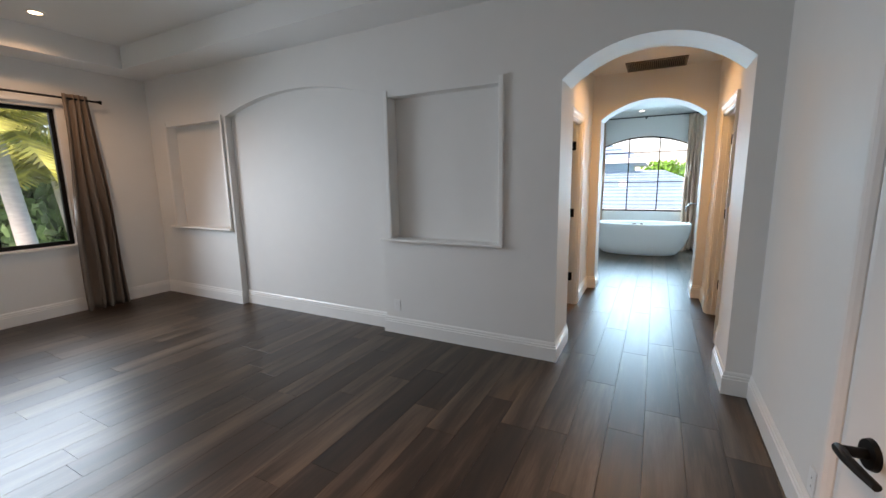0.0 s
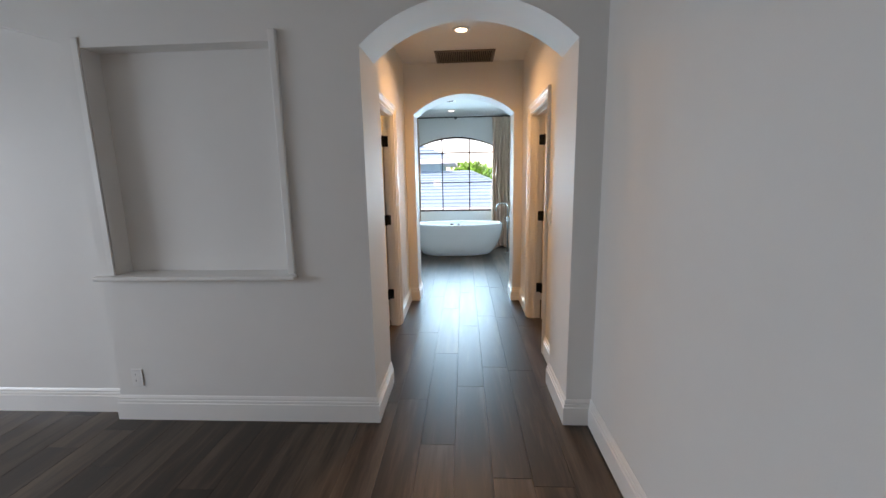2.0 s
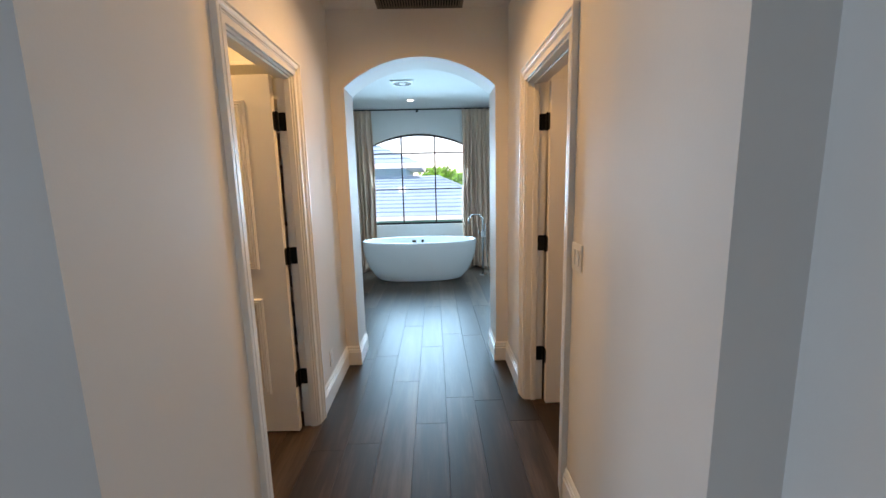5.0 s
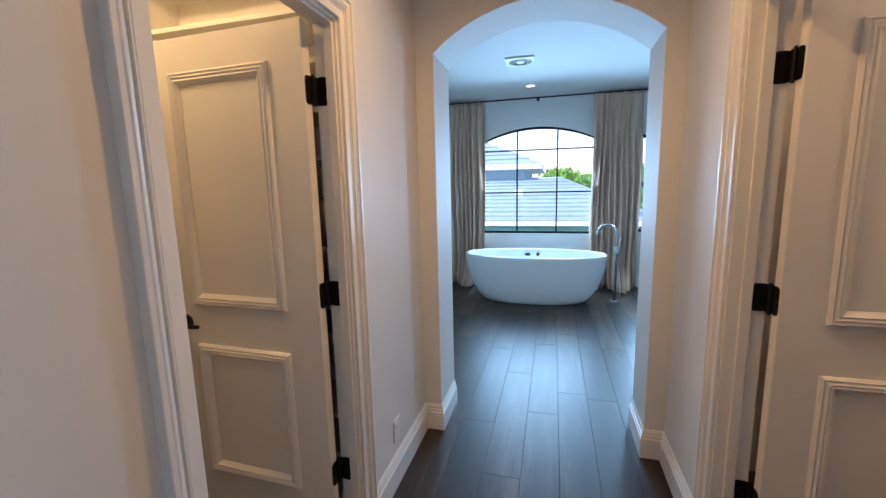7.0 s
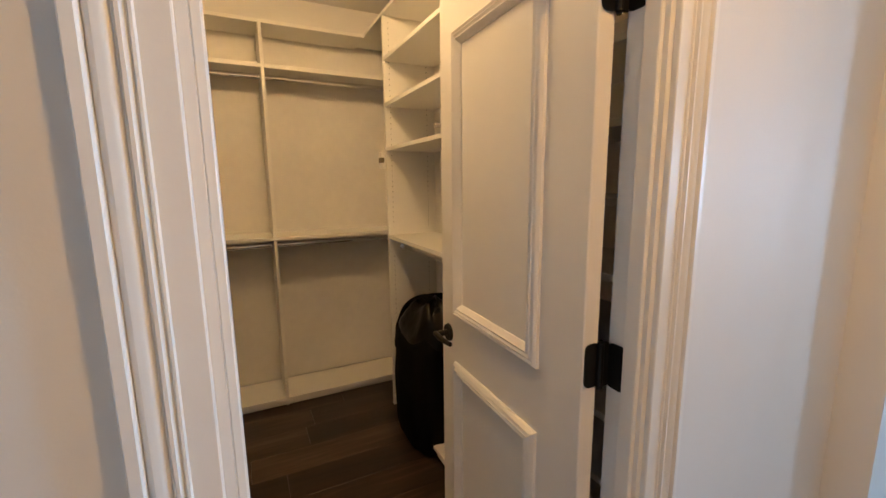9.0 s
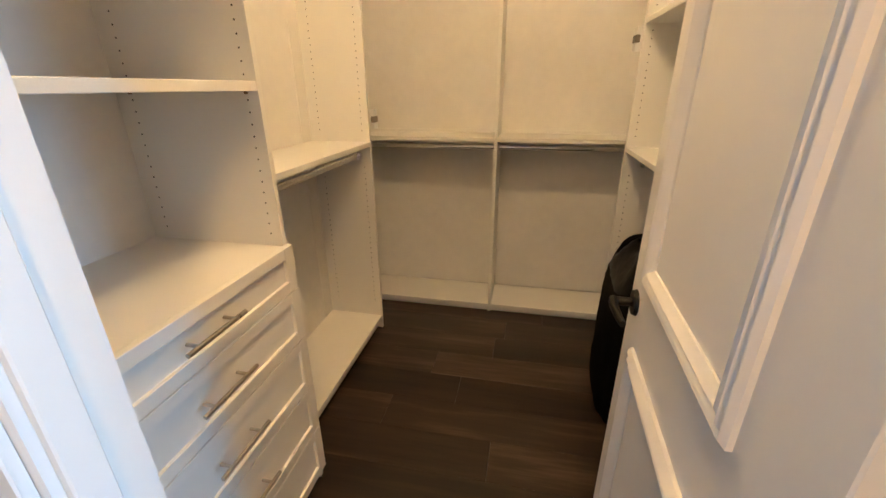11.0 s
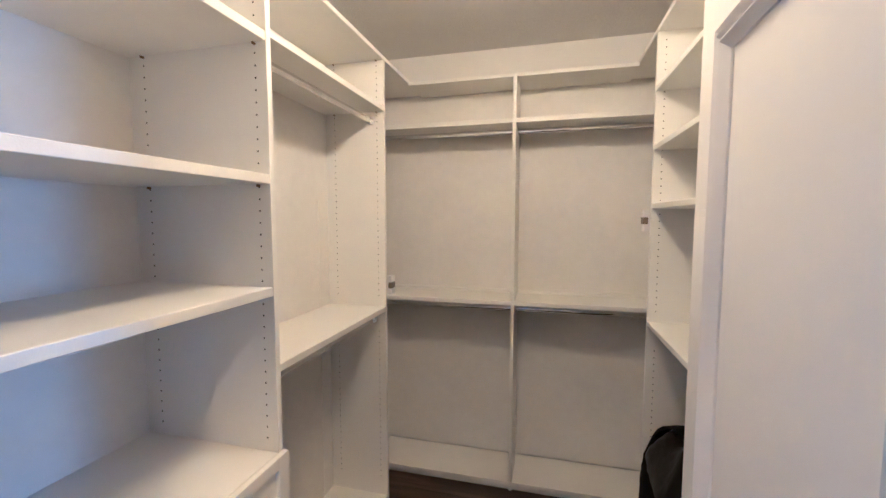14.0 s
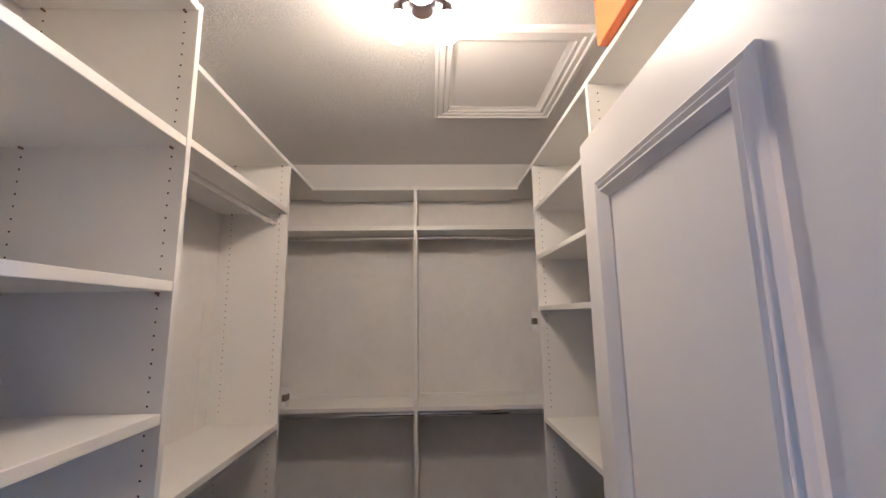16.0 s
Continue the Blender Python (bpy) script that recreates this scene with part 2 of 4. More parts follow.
def part(name, bm, mat, parent, label="", smooth=35):
    off = AT[parent]
    bmesh.ops.translate(bm, verts=bm.verts, vec=-off)
    ob = obj(name, bm, mat, smooth)
    ob.parent = parent
    AT[ob] = off
    if label:
        tagged(ob, label)
    return ob


def setting(name, bm, mat, label="", category="", smooth=35):
    ob = obj(name, bm, mat, smooth)
    AT[ob] = Vector((0, 0, 0))
    return tagged(ob, label, category, kind="structure")


def box(bm, x0, x1, y0, y1, z0, z1, bev=0.0, seg=1):
    r = bmesh.ops.create_cube(bm, size=1.0)
    vs = r["verts"]
    bmesh.ops.scale(bm, verts=vs, vec=(abs(x1 - x0), abs(y1 - y0), abs(z1 - z0)))
    bmesh.ops.translate(bm, verts=vs, vec=((x0 + x1) / 2, (y0 + y1) / 2, (z0 + z1) / 2))
    if bev:
        es = list({e for v in vs for e in v.link_edges})
        bmesh.ops.bevel(bm, geom=es, offset=bev, segments=seg, affect='EDGES', clamp_overlap=True)
    return bm


def boxes(*args, bev=0.0):
    bm = bmesh.new()
    for a in args:
        box(bm, *a, bev=bev)
    return bm


def cyl(bm, p, q, r, r2=None, n=16):
    p, q = Vector(p), Vector(q)
    d = q - p
    m = Matrix.Translation((p + q) / 2) @ d.to_track_quat('Z', 'Y').to_matrix().to_4x4()
    bmesh.ops.create_cone(bm, cap_ends=True, segments=n, radius1=r, radius2=r if r2 is None else r2, depth=d.length, matrix=m)
    return bm


def tube(bm, pts, r, n=10):
    pts = [Vector(p) for p in pts]
    rings = []
    ref = Vector((0.13, 0.21, 0.97))
    for i, p in enumerate(pts):
        d = (pts[min(i + 1, len(pts) - 1)] - pts[max(i - 1, 0)]).normalized()
        a = d.cross(ref)
        if a.length < 0.05:
            a = d.cross(Vector((1, 0, 0)))
        a.normalize()
        b = d.cross(a)
        rr = r[i] if isinstance(r, (list, tuple)) else r
        rings.append([bm.verts.new(p + (a * math.cos(2 * math.pi * k / n) + b * math.sin(2 * math.pi * k / n)) * rr) for k in range(n)])
    for s, t in zip(rings, rings[1:]):
        for k in range(n):
            bm.faces.new((s[k], s[(k + 1) % n], t[(k + 1) % n], t[k]))
    bm.faces.new(rings[0][::-1])
    bm.faces.new(rings[-1])
    return bm


def sweep(bm, pts, normal, profile, closed=False):
    """A moulding: the profile (u to the left of the way, v along the normal) along a polyline with mitred corners."""
    pts = [Vector(p) for p in pts]
    n = Vector(normal)
    rings = []
    m = len(pts)
    for i, p in enumerate(pts):
        din = (p - pts[i - 1]).normalized() if (closed or i > 0) else None
        dout = (pts[(i + 1) % m] - p).normalized() if (closed or i < m - 1) else None
        din, dout = din or dout, dout or din
        l1, l2 = n.cross(din), n.cross(dout)
        b = (l1 + l2).normalized()
        k = 1.0 / max(0.3, b.dot(l1))
        rings.append([bm.verts.new(p + b * (u * k) + n * v) for u, v in profile])
    c = len(profile)
    pairs = list(zip(rings, rings[1:])) + ([(rings[-1], rings[0])] if closed else [])
    for s, t in pairs:
        for k in range(c):
            bm.faces.new((s[k], s[(k + 1) % c], t[(k + 1) % c], t[k]))
    if not closed:
        bm.faces.new(rings[0][::-1])
        bm.faces.new(rings[-1])
    return bm


def arc(x0, x1, spring, apex, n=20):
    h, w = apex - spring, (x1 - x0) / 2
    r = (w * w + h * h) / (2 * h)
    cx, cz = (x0 + x1) / 2, apex - r
    a = math.asin(w / r)
    return [(cx + r * math.sin(-a + 2 * a * i / n), cz + r * math.cos(-a + 2 * a * i / n)) for i in range(n + 1)]


def prism(bm, quad, y0, y1):
    """A four-sided prism of points (x, z) from y0 to y1."""
    a = [bm.verts.new((x, y0, z)) for x, z in quad]
    b = [bm.verts.new((x, y1, z)) for x, z in quad]
    n = len(quad)
    bm.faces.new(a)
    bm.faces.new(b[::-1])
    for i in range(n):
        bm.faces.new((a[i], b[i], b[(i + 1) % n], a[(i + 1) % n]))


def arch_head(bm, x0, x1, spring, apex, top, y0, y1):
    """The part of a wall above an arched opening, open below, as one closed solid."""
    low = arc(x0, x1, spring, apex)
    rows = []
    for y in (y0, y1):
        rows.append([[bm.verts.new((x, y, z)), bm.verts.new((x, y, top))] for x, z in low])
    a, b = rows
    n = len(low)
    for i in range(n - 1):
        bm.faces.new((a[i][0], a[i + 1][0], a[i + 1][1], a[i][1]))
        bm.faces.new((b[i][0], b[i][1], b[i + 1][1], b[i + 1][0]))
        bm.faces.new((a[i][0], b[i][0], b[i + 1][0], a[i + 1][0]))
        bm.faces.new((a[i][1], a[i + 1][1], b[i + 1][1], b[i][1]))
    for i in (0, n - 1):
        bm.faces.new((a[i][0], a[i][1], b[i][1], b[i][0]))


BASE = [(0, 0), (0.019, 0), (0.019, 0.112), (0.013, 0.116), (0.0135, 0.119), (0.016, 0.124), (0.014, 0.133), (0.0085, 0.136), (0.009, 0.139), (0.011, 0.144), (0.008, 0.155), (0.003, 0.162), (0, 0.162)]
CASING = [(0, 0), (0, 0.010), (0.002, 0.012), (0.034, 0.012), (0.036, 0.0155), (0.039, 0.0155), (0.041, 0.0115), (0.043, 0.0125), (0.046, 0.0195),
          (0.050, 0.0195), (0.053, 0.013), (0.0545, 0.0125), (0.058, 0.017), (0.064, 0.021), (0.070, 0.022), (0.075, 0.0195), (0.0775, 0.016),
          (0.079, 0.024), (0.081, 0.026), (0.093, 0.026), (0.095, 0.024), (0.095, 0)]
CASING = [(u * 0.885, v) for u, v in CASING]
PANELM = [(0, 0), (0, 0.008), (0.008, 0.016), (0.014, 0.011), (0.021, 0.018), (0.028, 0.013), (0.034, 0.017), (0.041, 0.011), (0.050, 0.004), (0.050, 0)]


def baseboard(*pts):
    """Along the foot of a wall; the wall lies to the right of the way."""
    bm = bmesh.new()
    sweep(bm, [(x, y, 0) for x, y in pts], (0, 0, 1), BASE)
    return setting("baseboard", bm, TRIM, "white stepped profile baseboard", "baseboard")

# ---- structure: bedroom ----
W1, W2, A1, A2 = 3.64, 4.135, 6.20, 6.54      # faces of the two arched walls
WA = 4.01                                     # back of the first arch
HL, HR = -0.54, 0.82                          # hall walls
HZ, BZ, CZ = 2.785, 2.87, 2.735               # ceilings: hall and bath, bedroom, closet
AL, AR = -0.415, 0.75                         # first arch
BL, BR = -0.435, 0.722                        # second arch


def bedroom_arch_wall():
    bm = bmesh.new()
    t = 3.25
    back = 3.80
    nl, nr = (-5.52, -4.40), (-1.985, -0.905)   # niches
    n0, n1, nb = 0.945, 2.255, 3.765
    v0, v1, vb = -4.31, -2.09, 3.722            # alcove
    box(bm, -6.05, nl[0], W1, back, 0, t)
    for a, b in (nl, nr):
        box(bm, a, b, W1, back, 0, n0)
        box(bm, a, b, W1, back, n1, t)
        box(bm, a, b, nb, back, n0, n1)
    box(bm, nl[1], v0, W1, back, 0, t)
    box(bm, v0, v1, vb, back, 0, t)
    arch_head(bm, v0, v1, 2.285, 2.47, t, W1, vb)
    box(bm, v1, nr[0], W1, back, 0, t)
    box(bm, nr[1], AL - 0.125, W1, back, 0, t)
    box(bm, AL - 0.125, AL, W1, W2, 0, 2.215)
    box(bm, AL - 0.125, AL, W1, WA, 2.215, t)
    arch_head(bm, AL, AR, 2.215, 2.445, t, W1, WA)
    box(bm, AR, 1.05, W1, W2, 0, 2.215)
    box(bm, AR, 1.05, W1, WA, 2.215, t)
    setting("wall_north", bm, WALL, "white painted wall with niches and an arched opening", "wall")


bedroom_arch_wall()


def niche_trim(x0, x1):
    bm = bmesh.new()
    for a, b, out in ((x0 - 0.045, x0 - 0.002, 0.010), (x1 + 0.002, x1 + 0.045, 0.026)):
        box(bm, a, b, W1 - out, W1 - 0.001, 0.957, 2.31, bev=0.006)
    setting("trim", bm, TRIM, "white raised trim strips beside a wall niche", "trim")
    bm = bmesh.new()
    box(bm, x0 - 0.11, x1 + 0.05, W1 - 0.058, W1 - 0.001, 0.93, 0.955, bev=0.006)
    box(bm, x0 + 0.001, x1 - 0.001, W1 - 0.001, 3.764, 0.946, 0.955)
    setting("window_sill_ledge", bm, TRIM, "white ledge below a wall niche", "ledge")


niche_trim(-5.52, -4.40)
niche_trim(-1.985, -0.905)

# left wall with its window, right wall, south wall with the double doorway
WY0, WY1, WZ0, WZ1 = 0.70, 2.66, 0.82, 2.385
setting("wall_west", boxes((-6.05, -5.9, 0.5, WY0, 0, 3.25), (-6.05, -5.9, WY1, W1, 0, 3.25), (-6.05, -5.9, WY0, WY1, 0, WZ0),
                           (-6.05, -5.9, WY0, WY1, WZ1, 3.25)), WALL, "white painted wall round a black framed window", "wall")
setting("wall_east", boxes((0.9, 1.05, -1.8, W1, 0, 3.25)), WALL, "plain off-white painted wall", "wall")
setting("wall_south", boxes((-6.05, -1.0, 0.5, 0.64, 0, 3.25), (0.84, 0.9, 0.5, 0.64, 0, 3.25), (-1.0, 0.84, 0.5, 0.64, 2.44, 3.25)),
        WALL, "white painted wall with the wide bedroom doorway", "wall")
setting("wall_entry", boxes((-1.95, -1.8, -1.8, 0.5, 0, 3.25), (-1.95, 1.05, -1.95, -1.8, 0, 3.25)), STONE, "plain wall of the entry", "wall")
setting("ceiling_entry", boxes((-1.8, 0.9, -1.8, 0.5, 2.8, 2.9)), CEIL, "plain white ceiling of the entry", "ceiling")


def tray_ceiling():
    tx0, tx1, ty0, ty1, up = -5.475, 0.42, 1.1, 3.20, 3.125
    bm = bmesh.new()
    for b in ((-5.9, tx0, 0.64, W1), (tx1, 0.9, 0.64, W1), (tx0, tx1, 0.64, ty0), (tx0, tx1, ty1, W1)):
        box(bm, b[0], b[1], b[2], b[3], BZ, up)
    box(bm, -5.9, 0.9, 0.64, W1, up, up + 0.1)
    setting("ceiling_bedroom", bm, CEIL, "white tray ceiling with a raised middle", "ceiling")


tray_ceiling()


def recessed_light(x, y, z, glow, label):
    e = thing("recessed_light", (x, y, z), label, "ceiling light", "recessed lights")
    bm = bmesh.new()
    prof = [(0.048, -0.0015), (0.055, -0.007), (0.075, -0.008), (0.084, -0.003), (0.085, -0.0005)]
    rings = [[bm.verts.new((x + r * math.cos(k * math.pi / 16), y + r * math.sin(k * math.pi / 16), z + h)) for k in range(32)] for r, h in prof]
    for s, t in zip(rings, rings[1:]):
        for k in range(32):
            bm.faces.new((s[k], s[(k + 1) % 32], t[(k + 1) % 32], t[k]))
    part("trim_ring", bm, TRIM, e)
    bm = bmesh.new()
    cyl(bm, (x, y, z - 0.004), (x, y, z - 0.001), 0.054, n=32)
    part("lens", bm, glow, e, "glowing round lens")


recessed_light(-5.04, 2.32, 3.125, CANGLOW, "round white recessed ceiling light, lit, in the tray ceiling")
recessed_light(0.13, 5.18, HZ, CANGLOW, "round recessed ceiling light, lit warm, in the hall")
recessed_light(-0.1, 9.57, HZ, CANCOOL, "round recessed ceiling light, lit, above the bathtub")


def window_unit(name, origin, axis, w, z0, z1, bars_v, bars_h, depth=0.05, label=""):
    """A black framed window in an opening; axis 'x' or 'y' is the way along the wall. bars: (place, half width)."""
    e = thing(name, (origin[0], origin[1], z0), label, "window", kind="structure")

    def b(bm, a0, a1, c0, c1, d=depth, bev=0.003):
        if axis == 'x':
            box(bm, origin[0] + a0, origin[0] + a1, origin[1] - d / 2, origin[1] + d / 2, c0, c1, bev=bev)
        else:
            box(bm, origin[0] - d / 2, origin[0] + d / 2, origin[1] + a0, origin[1] + a1, c0, c1, bev=bev)
    f = 0.045
    bm = bmesh.new()
    b(bm, 0, f, z0, z1)
    b(bm, w - f, w, z0, z1)
    b(bm, f, w - f, z0, z0 + f)
    b(bm, f, w - f, z1 - f, z1)
    part("window_frame", bm, BLACK, e, "black metal frame")
    for p, h in bars_v:
        bm = bmesh.new()
        b(bm, p - h, p + h, z0 + f, z1 - f, depth * 0.8)
        part("mullion", bm, BLACK, e)
    for p, h in bars_h:
        bm = bmesh.new()
        b(bm, f, w - f, p - h, p + h, depth * 0.7)
        part("glazing_bar", bm, BLACK, e)
    bm = bmesh.new()
    b(bm, f, w - f, z0 + f, z1 - f, 0.006, 0)
    g = part("pane", bm, GLASS, e, "clear glass")
    g.visible_shadow = False
    return e


window_unit("window_1", (-5.98, WY0, 0), 'y', WY1 - WY0, WZ0, WZ1, [(0.65, 0.03), (1.31, 0.03)], [], label="black framed bedroom window onto palms")
setting("window_sill", boxes((-5.95, -5.86, WY0 - 0.04, WY1 + 0.04, WZ0 - 0.03, WZ0 - 0.002), bev=0.005), TRIM, "white window sill", "window sill")

# baseboards of the bedroom
baseboard((AL, W2), (AL, W1), (-2.09, W1), (-2.09, 3.722), (-4.31, 3.722), (-4.31, W1), (-5.9, W1), (-5.9, 0.64))
baseboard((0.9, 1.0), (0.9, W1), (AR, W1), (AR, W2), (HR, W2), (HR, 4.651))

# ---- structure: hall ----
D0, D1, DX = 4.578, 5.34, -0.63               # closet doorway, and the closet side of its wall
for b in ((DX, HL, 3.80, D0, 0, CZ + 0.3), (DX, HL, D1, A1, 0, CZ + 0.3), (DX, HL, D0, D1, 2.115, CZ + 0.3)):
    setting("wall_hall_west", boxes(b), WALL, "off-white hall wall beside the closet doorway", "wall")
for b in ((HR, 0.94, W2, 4.73, 0, 2.215), (HR, 0.94, WA, 4.73, 2.215, 3.0), (HR, 0.94, 5.565, A1, 0, 3.0), (HR, 0.94, 4.73, 5.565, 2.115, 3.0)):
    setting("wall_hall_east", boxes(b), WALL, "off-white hall wall beside the side room doorway", "wall")


def second_arch_wall():
    bm = bmesh.new()
    box(bm, -3.3, BL, A1, A2, 0, 3.0)
    arch_head(bm, BL, BR, 2.23, 2.445, 3.0, A1, A2)
    box(bm, BR, 3.2, A1, A2, 0, 3.0)
    setting("wall_bath_south", bm, WALL, "off-white wall with an arched opening to the bathroom", "wall")


second_arch_wall()
setting("ceiling_hall", boxes((HL - 0.1, HR + 0.1, WA, A1 + 0.02, HZ, HZ + 0.1)), CEIL, "plain white hall ceiling", "ceiling")
baseboard((BL, A2), (BL, A1), (HL, A1), (HL, D1 + 0.079))
baseboard((HL, D0 - 0.079), (HL, W2))
baseboard((HR, 5.644), (HR, A1), (BR, A1), (BR, A2))


def door_frame(name, xw, sgn, y0, y1, z1, xin):
    """Jamb lining and casing round a doorway; sgn points from the wall into the hall."""
    bm = bmesh.new()
    a, b = sorted((xw - sgn * 0.001, xin))
    box(bm, a, b, y0, y0 + 0.018, 0, z1)
    box(bm, a, b, y1 - 0.018, y1, 0, z1)
    box(bm, a, b, y0 + 0.018, y1 - 0.018, z1 - 0.018, z1)
    s = xin + sgn * 0.045
    a, b = sorted((s, s + sgn * 0.035))
    for q0, q1 in ((y0 + 0.018, y0 + 0.03), (y1 - 0.03, y1 - 0.018)):
        box(bm, a, b, q0, q1, 0, z1 - 0.018, bev=0.002)
    box(bm, a, b, y0 + 0.03, y1 - 0.03, z1 - 0.03, z1 - 0.018, bev=0.002)
    setting(name, bm, TRIM, "white door jamb with stop", "door frame")
    bm = bmesh.new()
    ys = (y1 - 0.006, y0 + 0.006)
    if sgn > 0:
        path = [(xw, ys[1], 0), (xw, ys[1], z1 - 0.006), (xw, ys[0], z1 - 0.006), (xw, ys[0], 0)]
    else:
        path = [(xw, ys[0], 0), (xw, ys[0], z1 - 0.006), (xw, ys[1], z1 - 0.006), (xw, ys[1], 0)]
    sweep(bm, path, (sgn, 0, 0), CASING)
    setting("door_casing", bm, TRIM, "white fluted door casing", "door casing")


door_frame("door_frame_1", HL, 1, D0, D1, 2.115, DX)
door_frame("door_frame_2", HR, -1, 4.73, 5.565, 2.115, 0.94)

# ---- structure: closet, side room, bathroom ----
setting("wall_closet_back", boxes((-3.30, -3.15, 3.64 + 0.16, A1, 0, 3.0)), WALL, "off-white closet wall", "wall")
setting("wall_closet_north", boxes((-3.15, DX, 5.80, 5.92, 0, 3.0)), WALL, "off-white closet wall", "wall")
setting("ceiling_closet", boxes((-3.15, DX, 3.80, 5.80, CZ, CZ + 0.1)), KNOCK, "white textured closet ceiling", "ceiling")
setting("wall_side_room", boxes((0.94, 3.1, W2 - 0.1, W2 - 0.02, 0, 3.0), (3.0, 3.1, W2 - 0.02, A1, 0, 3.0)), WALL, "off-white wall of the side room", "wall")
setting("ceiling_side_room", boxes((0.94, 3.0, W2, A1, CZ, CZ + 0.1)), CEIL, "white side room ceiling", "ceiling")

BX0, BX1, BY1 = -2.6, 2.9, 10.25
TX0, TX1, TZ0, TSP, TAP = -0.92, 0.855, 0.77, 2.13, 2.36
SX0, SX1, SZ0, SZ1 = 1.29, 2.00, 0.80, 2.17


def bath_window_wall():
    bm = bmesh.new()
    t = 3.0
    y0, y1 = BY1, BY1 + 0.18
    box(bm, BX0 - 0.1, TX0, y0, y1, 0, t)
    box(bm, TX0, TX1, y0, y1, 0, TZ0)
    arch_head(bm, TX0, TX1, TSP, TAP, t, y0, y1)
    box(bm, TX1, SX0, y0, y1, 0, t)
    box(bm, SX0, SX1, y0, y1, 0, SZ0)
    box(bm, SX0, SX1, y0, y1, SZ1, t)
    box(bm, SX1, BX1 + 0.1, y0, y1, 0, t)
    setting("wall_bath_north", bm, WALL, "white bathroom wall with an arched window", "wall")


bath_window_wall()
setting("wall_bath_west", boxes((BX0 - 0.1, BX0, A2, BY1, 0, 3.0)), WALL, "white bathroom wall", "wall")
setting("wall_bath_east", boxes((BX1, BX1 + 0.1, A2, BY1, 0, 3.0)), WALL, "white bathroom wall", "wall")
setting("ceiling_bath", boxes((BX0, BX1, A2, BY1, HZ, HZ + 0.1)), CEIL, "plain white bathroom ceiling", "ceiling")
baseboard((BX1, BY1), (BX0, BY1))


def arched_window():
    e = thing("window_2", (-0.03, BY1 + 0.08, TZ0), "black framed arched bathroom window with nine panes", "window", kind="structure")
    y0, y1 = BY1 + 0.06, BY1 + 0.10
    f = 0.032
    bm = bmesh.new()
    box(bm, TX0, TX0 + f, y0, y1, TZ0, TSP)
    box(bm, TX1 - f, TX1, y0, y1, TZ0, TSP)
    box(bm, TX0 + f, TX1 - f, y0, y1, TZ0, TZ0 + f)
    o, i = arc(TX0, TX1, TSP, TAP, 24), arc(TX0 + f, TX1 - f, TSP, TAP - f, 24)
    for k in range(24):
        prism(bm, [o[k], o[k + 1], i[k + 1], i[k]], y0, y1)
    part("window_frame", bm, BLACK, e, "black metal arched frame")

    def top_at(x):
        for (xa, za), (xb, zb) in zip(i, i[1:]):
            if xa <= x <= xb:
                return za + (zb - za) * (x - xa) / (xb - xa)
    for x in (-0.326, 0.263):
        part("mullion", boxes((x - 0.011, x + 0.011, y0 + 0.005, y1 - 0.005, TZ0 + f, top_at(x))), BLACK, e)
    for z in (1.398, 2.029):
        part("glazing_bar", boxes((TX0 + f, TX1 - f, y0 + 0.008, y1 - 0.008, z - 0.010, z + 0.010)), BLACK, e)
    bm = bmesh.new()
    pts = [(TX0 + f, TZ0 + f)] + [(TX1 - f, TZ0 + f)] + i[::-1]
    prism(bm, pts, BY1 + 0.077, BY1 + 0.083)
    g = part("pane", bm, GLASS, e, "clear glass")
    g.visible_shadow = False


arched_window()
window_unit("window_3", (SX0, BY1 + 0.08, 0), 'x', SX1 - SX0, SZ0, SZ1, [], [(1.48, 0.03)], label="black framed narrow bathroom window")


# ---- doors ----
def lever_handle(e, p, out, along):
    """Rosette, neck and lever; out: way from the leaf, along: way of the lever."""
    p, o, a = Vector(p), Vector(out), Vector(along)
    bm = bmesh.new()
    cyl(bm, p, p + o * 0.009, 0.033, 0.030, n=24)
    h = part("door_handle", bm, BLACK, e, "matte black lever handle")
    bm = bmesh.new()
    cyl(bm, p + o * 0.009, p + o * 0.052, 0.011, n=14)
    part("neck", bm, BLACK, h)
    bm = bmesh.new()
    q = p + o * 0.052
    tube(bm, [q - a * 0.012, q, q + a * 0.03 + o * 0.003, q + a * 0.075, q + a * 0.112 - o * 0.004], [0.009, 0.0115, 0.0105, 0.0095, 0.008], n=10)
    part("lever", bm, BLACK, h)


def plate(bm, axis, d0, d1, s0, s1, z, h=0.1, r=0.014):
    """A flat hinge plate with rounded corners; axis: the way of its thickness."""
    s0, s1 = sorted((s0, s1))
    r = min(r, (s1 - s0) / 2.2)
    pts = []
    for cx, cz, a in ((s1 - r, z + h / 2 - r, 0), (s0 + r, z + h / 2 - r, 90), (s0 + r, z - h / 2 + r, 180), (s1 - r, z - h / 2 + r, 270)):
        for k in range(4):
            t = radians(a + 30 * k)
            pts.append((cx + r * math.cos(t), cz + r * math.sin(t)))
    rows = []
    for d in (d0, d1):
        rows.append([bm.verts.new((d, u, w) if axis == 'x' else (u, d, w)) for u, w in pts])
    n = len(pts)
    bm.faces.new(rows[0])
    bm.faces.new(rows[1][::-1])
    for k in range(n):
        bm.faces.new((rows[0][k], rows[1][k], rows[1][(k + 1) % n], rows[0][(k + 1) % n]))


DT = 0.042                                    # leaf thickness


